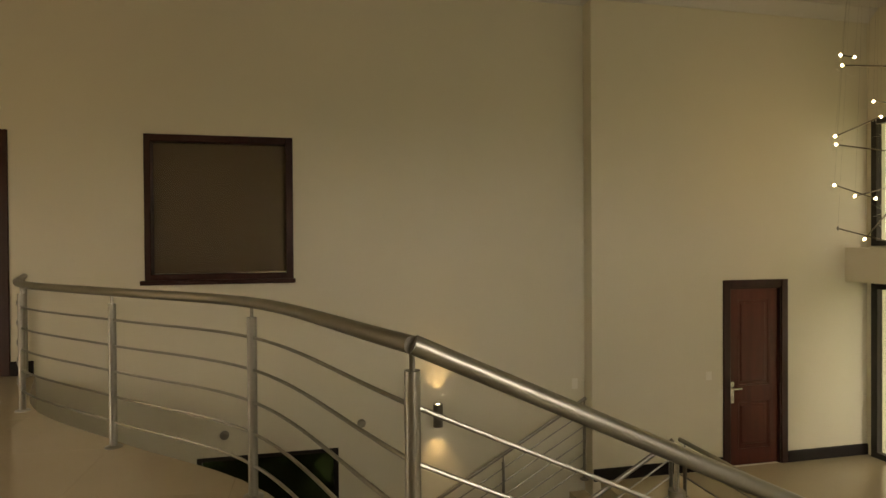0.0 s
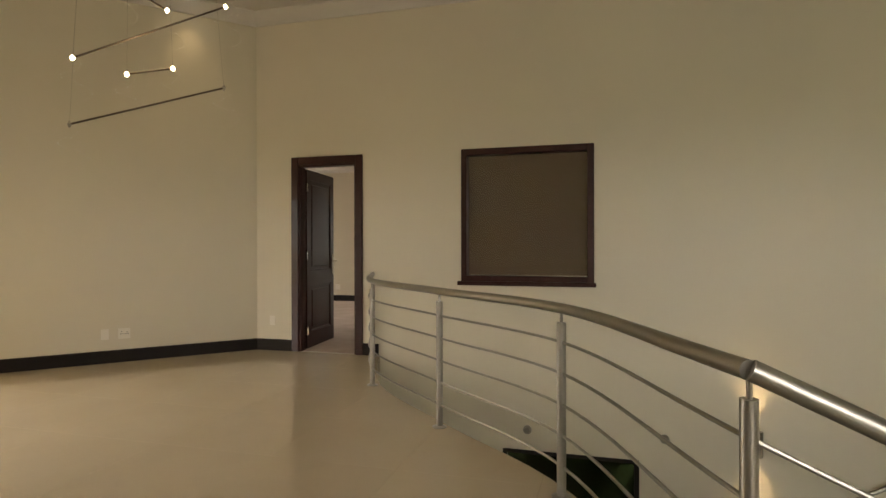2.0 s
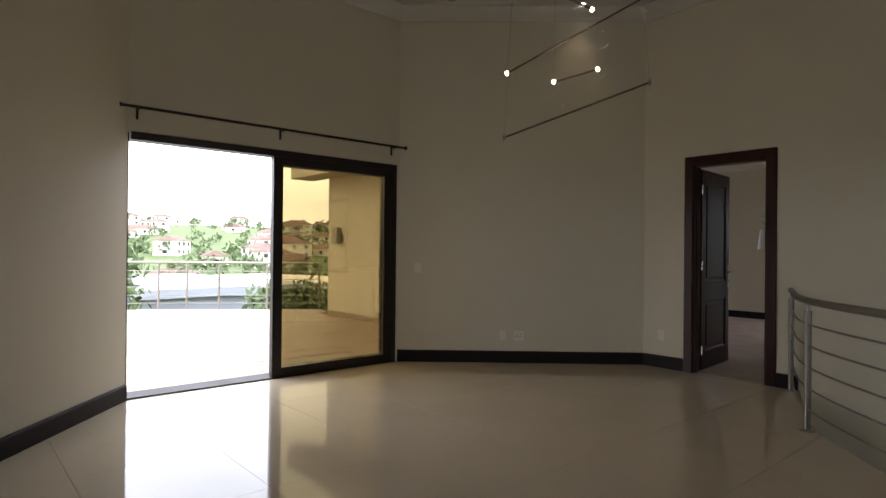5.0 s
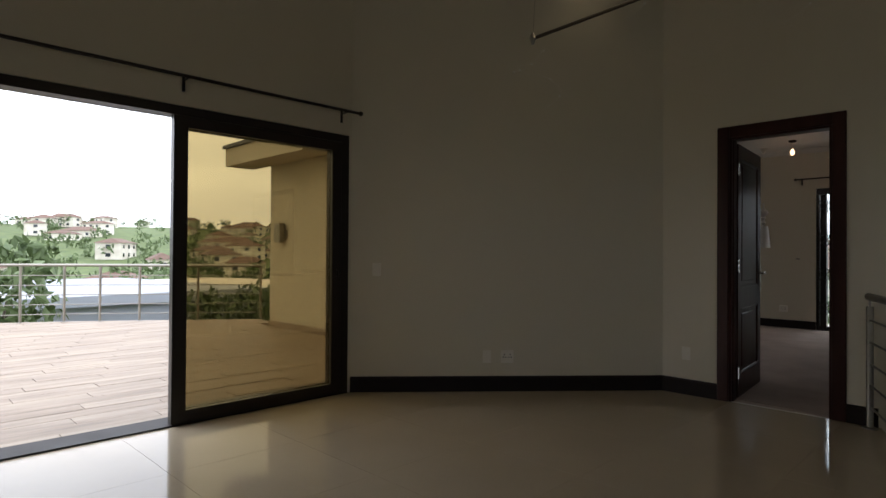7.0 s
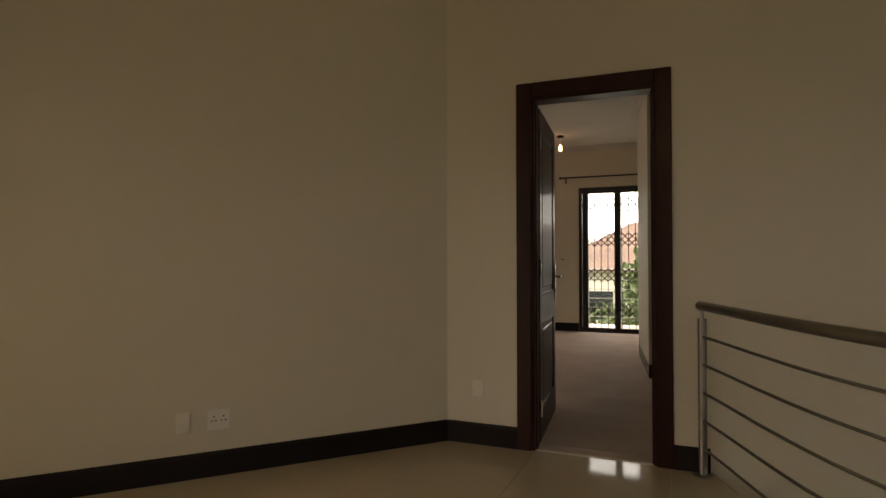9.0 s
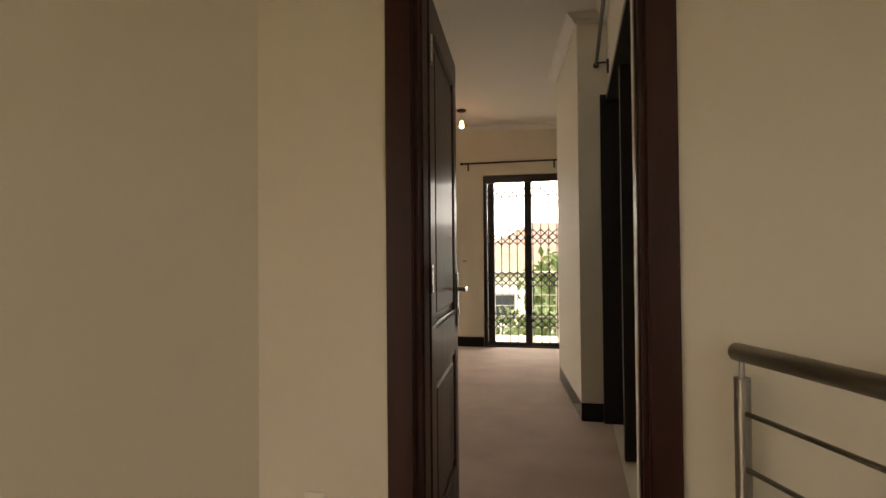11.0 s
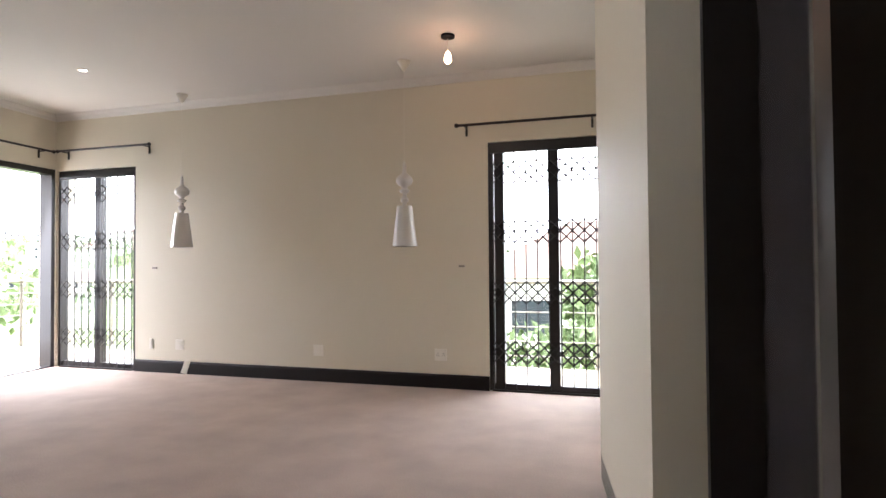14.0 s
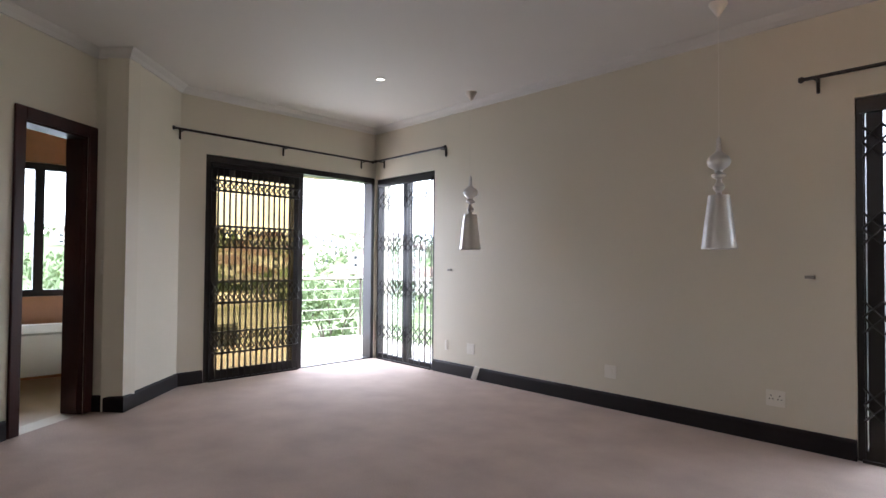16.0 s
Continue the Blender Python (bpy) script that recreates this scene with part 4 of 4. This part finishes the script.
fh = part("flush_handle", boxes((0.931, 0.9395, 9.84, 9.88, 1.03, 1.28)), DARKGREY, slf, "dark flush pull")
# two dark plates on the pull, drawn for the shade inside its hollows
part("recess_shade", boxes((0.929, 0.9308, 9.85, 9.87, 1.17, 1.265)), SKIRT, fh)
part("recess_shade", boxes((0.929, 0.9308, 9.85, 9.87, 1.05, 1.12)), SKIRT, fh)

# bathroom beyond the side door
nm, _ = along(BATH_END, BATH_A)
case_m = nm @ Matrix.Translation((u0, 0, 0))
door_case("door_7_frame", case_m, u1 - u0, 2.28, 0.18, "dark mahogany casing of the bathroom doorway")
bath_poly = [BATH_END, BATH_A, COL, FD0, (-7.1, 11.53), (-7.1, 8.0), (-3.2, 8.0)]
structure("floor_bathroom", prism(bmesh.new(), bath_poly, -0.3, -0.003), SANDTILE, "sand coloured bathroom floor tiles", "floor")
structure("ceiling_bathroom", prism(bmesh.new(), [(x - 0.12, y - 0.08) for x, y in bath_poly], 2.72, 2.8), CEIL, "white bathroom ceiling", "ceiling")
wall("wall_bathroom_west", (-7.1, 7.96), (-7.1, 11.7), -0.3, 2.75, 0.2, [(1.84, 3.54, 0.87, 2.3)], BATHTILE, "orange-brown tiled bathroom wall")
wall("wall_bathroom_north", (-7.3, 11.53), (-5.9, 11.53), -0.3, 2.75, 0.15, (), BATHTILE, "orange-brown tiled bathroom wall")
bwm = pose(-7.1, 9.8, 0.87, 0, 0, 90)
glazed("window_6", "dark framed bathroom window", bwm @ Matrix.Translation((0, 0.04, 0)), 1.7, 1.43, [0.75], [(0.05, 0.7), (0.8, 1.65)])
tub = thing("bathtub", "white freestanding enamel bathtub on small feet", "bathtub", pose(-6.5, 10.4, 0.16, 0, 0, 90))
bm = bmesh.new()
N = 28
prof = [(0.60, 0.0), (0.84, 0.10), (0.97, 0.30), (1.0, 0.40), (1.06, 0.42), (1.05, 0.44), (0.98, 0.43), (0.92, 0.30), (0.78, 0.13), (0.5, 0.06)]
rings = [[bm.verts.new((0.8 * s * math.copysign(abs(math.cos(k * math.tau / N)) ** 0.7, math.cos(k * math.tau / N)), 0.37 * s * math.copysign(abs(math.sin(k * math.tau / N)) ** 0.8, math.sin(k * math.tau / N)), z)) for k in range(N)] for s, z in prof]
for a, b in zip(rings, rings[1:]):
    for k in range(N):
        bm.faces.new((a[k], a[(k + 1) % N], b[(k + 1) % N], b[k]))
bm.faces.new(rings[0][::-1])
bm.faces.new(rings[-1])
bmesh.ops.recalc_face_normals(bm, faces=bm.faces)
part("basin", bm, ENAMEL, tub, smooth=True)
for sx in (-0.5, 0.5):
    for sy in (-0.2, 0.2):
        part("foot", bar([(sx * 0.95, sy * 0.95, 0.06), (sx * 1.05, sy * 1.1, -0.05), (sx * 1.1, sy * 1.15, -0.16)], 0.022, 8), ENAMEL, tub)

# ---- outside: wing, roof and terrace ----
wall("wall_wing_south", (-7.3, 7.8), (-0.86, 7.8), -4.5, 2.72, 0.15, (), PLASTER, "cream plastered outside wall of the bathroom wing")
structure("roof_wing", boxes((-7.9, -2.62, 7.27, 7.78, 2.70, 3.0), (-7.9, -6.3, 7.78, 11.4, 2.81, 3.0)), PLASTER, "flat concrete roof overhang with a cream fascia", "roof")
structure("roof_wing_flashing", boxes((-7.94, -2.62, 7.23, 7.8, 3.004, 3.06)), ALU, "dark metal roof flashing", "roof")
structure("skirting_wing", boxes((-7.3, -2.6, 7.775, 7.797, -0.02, 0.08)), DECK, "timber coloured skirting tile outside", "skirting")
t = thing("outdoor_wall_light", "square steel outdoor wall light", "wall light", Matrix.Translation((-6.85, 7.8, 1.55)))
part("body", box(bmesh.new(), -0.09, 0.09, -0.14, -0.03, -0.16, 0.16, 0.01), STEEL, t)
part("mount", boxes((-0.04, 0.12, -0.035, 0, -0.1, 0.05)), STEEL, t)
TERRACE_RAIL = [(-11.2, -3.5), (-11.4, -0.5), (-11.2, 2.2), (-10.7, 4.1), (-10.1, 5.38), (-9.43, 6.4), (-8.2, 8.1)]
tr = spline([(x, y, -0.02) for x, y in TERRACE_RAIL], 8)
TERRACE = [(p.x - 0.12, p.y) for p in tr] + [(-7.64, 8.1), (-7.64, 7.797), (-2.6, 7.797), (-2.6, -3.5)]
structure("terrace", prism(bmesh.new(), TERRACE, -4.5, -0.034), DECKBASE, "jointed base of the terrace", "terrace")
railing("terrace_railing", "steel terrace railing with horizontal rods", tr, 1.0, [tr[k] for k in (0, 6, 12, 18, 21, 24, 28, 32, 36, 40, 44, 48)], (0.14, 0.31, 0.48, 0.65, 0.82), 0.98)
structure("balcony", boxes((-8.3, -6.2, 11.75, 15.5, -0.3, -0.02)), SANDTILE, "pale tiled bedroom balcony floor", "balcony")
structure("balcony_roof", boxes((-8.0, -6.22, 11.75, 14.5, 2.6, 2.85)), PLASTER, "cream soffit over the balcony", "roof")
bl = [Vector((-8.2, 11.8, -0.02)), Vector((-8.25, 13.6, -0.02)), Vector((-8.2, 15.4, -0.02))]
railing("balcony_railing", "steel balcony railing with horizontal rods", bl, 1.0, bl, (0.14, 0.31, 0.48, 0.65, 0.82), 0.98)
nl = [Vector((-8.2, 15.4, -0.02)), Vector((-3.0, 15.45, -0.02)), Vector((2.0, 15.45, -0.02))]
structure("balcony_north", boxes((-6.2, 2.2, 14.36, 15.5, -0.3, -0.02)), SANDTILE, "pale tiled walkway outside the windows", "balcony")
railing("walkway_railing", "steel railing with horizontal rods outside the windows", nl, 1.0, [nl[0].lerp(nl[1], k / 3) for k in range(3)] + [nl[1].lerp(nl[2], k / 3) for k in range(4)], (0.14, 0.31, 0.48, 0.65, 0.82), 0.98)


# ---- the hillside ----
def height(x, y):
    d = math.hypot(x, y - 4)
    west = max(0.0, min(1.0, (-x + 0.35 * y) / max(d, 1)))
    h = -4.6 - 4.5 * max(0, min(1, (d - 15) / 60))
    rise = max(0, min(1, (d - 100) / 400))
    return h + (4 + 25 * west) * rise * rise * (3 - 2 * rise) + 1.2 * noise.noise((x * 0.02, y * 0.02, 0))


bm = bmesh.new()
rads = [0, 12, 20, 30, 45, 60, 80, 105, 135, 170, 210, 255, 305, 360, 420, 500, 700, 1200, 2500]
grid = []
for r in rads[1:]:
    grid.append([bm.verts.new((r * math.cos(a * math.tau / 72), 4 + r * math.sin(a * math.tau / 72), height(r * math.cos(a * math.tau / 72), 4 + r * math.sin(a * math.tau / 72)) if r > 12 else -4.62)) for a in range(72)])
c = bm.verts.new((0, 4, -4.62))
for k in range(72):
    bm.faces.new((c, grid[0][k], grid[0][(k + 1) % 72]))
    for a, b in zip(grid, grid[1:]):
        bm.faces.new((a[k], b[k], b[(k + 1) % 72], a[(k + 1) % 72]))
bmesh.ops.recalc_face_normals(bm, faces=bm.faces)
structure("ground", bm, GRASS, "green grassy ground and hillside", "ground")


def house(x, y, w, d, h, turn, roof_h, wall_mat=FARWALL, roof_mat=ROOF, flat=False, label="distant cream house with a terracotta roof", z=None, storeys=2):
    z = height(x, y) - 0.5 if z is None else z
    t = thing("house", label, "house", pose(x, y, z, 0, 0, turn), "houses on the hill" if z is None else "")
    part("wall", boxes((-w / 2, w / 2, -d / 2, d / 2, 0, h)), wall_mat, t)
    if flat:
        part("roof", boxes((-w / 2 - 0.3, w / 2 + 0.3, -d / 2 - 0.3, d / 2 + 0.3, h, h + 0.35)), wall_mat, t)
    else:
        bm = bmesh.new()
        e = 0.6
        v = [bm.verts.new(p) for p in ((-w / 2 - e, -d / 2 - e, h), (w / 2 + e, -d / 2 - e, h), (w / 2 + e, d / 2 + e, h), (-w / 2 - e, d / 2 + e, h), (-w / 2 + d * 0.35, 0, h + roof_h), (w / 2 - d * 0.35, 0, h + roof_h))]
        for f in ((0, 1, 5, 4), (1, 2, 5), (2, 3, 4, 5), (3, 0, 4), (3, 2, 1, 0)):
            bm.faces.new([v[i] for i in f])
        part("roof", bm, roof_mat, t)
    for s in range(storeys):
        zz = 1.0 + s * 2.9
        if zz + 1.3 > h:
            break
        for k in range(max(2, int(w / 4))):
            wx = -w / 2 + (k + 0.5) * w / max(2, int(w / 4))
            for sy in (-1, 1):
                part("window", boxes((wx - 0.7, wx + 0.7, sy * d / 2 - 0.04, sy * d / 2 + 0.04, zz, zz + 1.25)), DARKGLASS, t)
        for sx in (-1, 1):
            part("window", boxes((sx * w / 2 - 0.04, sx * w / 2 + 0.04, -0.8, 0.8, zz, zz + 1.25)), DARKGLASS, t)
    return t


rng = random.Random(5)
for k in range(230):
    a = radians(rng.uniform(88, 232))
    r = 150 + 350 * rng.random() ** 0.8
    w, d = rng.uniform(9, 16), rng.uniform(7, 10)
    house(r * math.cos(a), 4 + r * math.sin(a), w, d, rng.choice((3.2, 5.8, 5.8)), rng.uniform(0, 180), rng.uniform(1.6, 2.6))
house(-27, 9.5, 13, 9, 5.6, 8, 0, GREYWALL, GREYWALL, True, "grey flat-roofed house below the terrace", -6.2, 1)
house(-34, 19, 12, 9, 6.0, 20, 0, FARWALL, FARWALL, True, "white flat-roofed house below the terrace", -7.0, 2)
house(3, 36, 16, 10, 6.0, 5, 2.4, label="neighbouring cream house with a terracotta roof", z=-5.4)
house(-16, 44, 14, 9, 6.2, -12, 2.3, label="neighbouring cream house with a terracotta roof", z=-6.0)


def leaves(bm, c, r, n, size, rng):
    """A clump of small leaf cards, uneven, with gaps."""
    for _ in range(n):
        v = Vector((rng.gauss(0, 1), rng.gauss(0, 1), rng.gauss(0, 0.8)))
        v = v.normalized() * r * rng.uniform(0.45, 1.1)
        m = Matrix.Translation(Vector(c) + v) @ Euler((rng.uniform(0, 6), rng.uniform(0, 6), rng.uniform(0, 6))).to_matrix().to_4x4()
        s = size * rng.uniform(0.6, 1.3)
        q = [bm.verts.new(m @ Vector(p)) for p in ((-s, 0, 0), (0, -s * 0.45, 0.1 * s), (s, 0, 0), (0, s * 0.45, 0.1 * s))]
        bm.faces.new(q)


def tree(x, y, z, h, spread, seed, label="green leafy garden tree", leaf=0.16, n=70):
    rng = random.Random(seed)
    t = thing("tree", label, "tree", Matrix.Translation((x, y, z)))
    bm = tube(bmesh.new(), [(0, 0, 0), (0.1, 0.05, h * 0.35), (0.0, 0.1, h * 0.7)], 0.16, 8, 0.05)
    crown = bmesh.new()
    for k in range(11):
        a, up = k * 2.4, h * rng.uniform(0.5, 0.95)
        e = (spread * rng.uniform(0.3, 1) * math.cos(a), spread * rng.uniform(0.3, 1) * math.sin(a), up)
        tube(bm, [(0, 0.1, h * rng.uniform(0.35, 0.6)), (e[0] * 0.5, e[1] * 0.5, up * 0.85), e], 0.05, 5, 0.015)
        leaves(crown, e, spread * rng.uniform(0.3, 0.5), n, leaf, rng)
    part("trunk", bm, BARK, t)
    part("crown", crown, LEAF, t)
    return t


tree(-17.5, 5.3, -5.0, 6.6, 2.2, 1, n=160, leaf=0.2)
tree(-15.5, 3.0, -5.0, 5.6, 1.8, 2, n=160, leaf=0.2)
tree(-18.5, 12.3, -5.2, 5.0, 1.9, 3, "round green shrub tree below the terrace", n=160, leaf=0.18)
tree(-20, 22, -5.6, 6.0, 2.0, 4, n=120)
tree(0.9, 21.5, -4.8, 6.6, 1.8, 5, n=200)
tree(-1.5, 19.0, -4.8, 5.4, 1.6, 6, "dense green bush outside the end window", n=220, leaf=0.12)
tree(3.2, 11.5, -4.6, 3.2, 1.0, 8, "green shrub outside the stairwell window", n=60)
rng = random.Random(9)
for patch in range(3):
    bm = bmesh.new()
    for k in range(260):
        a, r = radians(rng.uniform(85, 235)), rng.uniform(110, 500)
        x, y = r * math.cos(a), 4 + r * math.sin(a)
        for c in range(3):
            leaves(bm, (x + rng.uniform(-3, 3), y + rng.uniform(-3, 3), height(x, y) + rng.uniform(1, 5)), rng.uniform(1.4, 2.6), 16, 0.9, rng)
    tagged(link_mesh("far_trees", bm, LEAF), "distant green trees between the houses", "trees", kind="stuff")

# ---- floor tiles and terrace planks ----
floor_ob = bpy.data.objects["floor"]
S = 0.8
for i in range(-4, 7):
    for j in range(-2, 12):
        x0, y0 = i * S + 0.1, j * S + 0.05
        poly = clip_rect(LOBBY, x0, x0 + S - 0.0018, y0, y0 + S - 0.0018)
        if poly:
            ob = link_mesh("tile", prism(bmesh.new(), [(x, y) for x, y in poly], -0.01, 0.0), TILE)
            ob.parent = floor_ob
terrace_ob = bpy.data.objects["terrace"]
PW, PL = 0.2, 1.2
rest = bmesh.new()
plank_count = 0
for i in range(45):
    x1 = -2.6 - i * PW
    shift = (i * 0.437) % 1 * PL
    for j in range(11):
        y0 = -3.4 + j * PL - shift
        poly = clip_rect(TERRACE, x1 - PW + 0.005, x1, y0, y0 + PL - 0.005)
        if not poly:
            continue
        if plank_count < 290 and y0 > -0.8:
            ob = link_mesh("plank", prism(bmesh.new(), poly, -0.036, -0.02 + rng.uniform(-0.0015, 0.0015)), DECK)
            ob.parent = terrace_ob
            plank_count += 1
        else:
            prism(rest, poly, -0.036, -0.02)
ob = link_mesh("planks", rest, DECK)
ob.parent = terrace_ob
tagged(ob, kind="stuff")
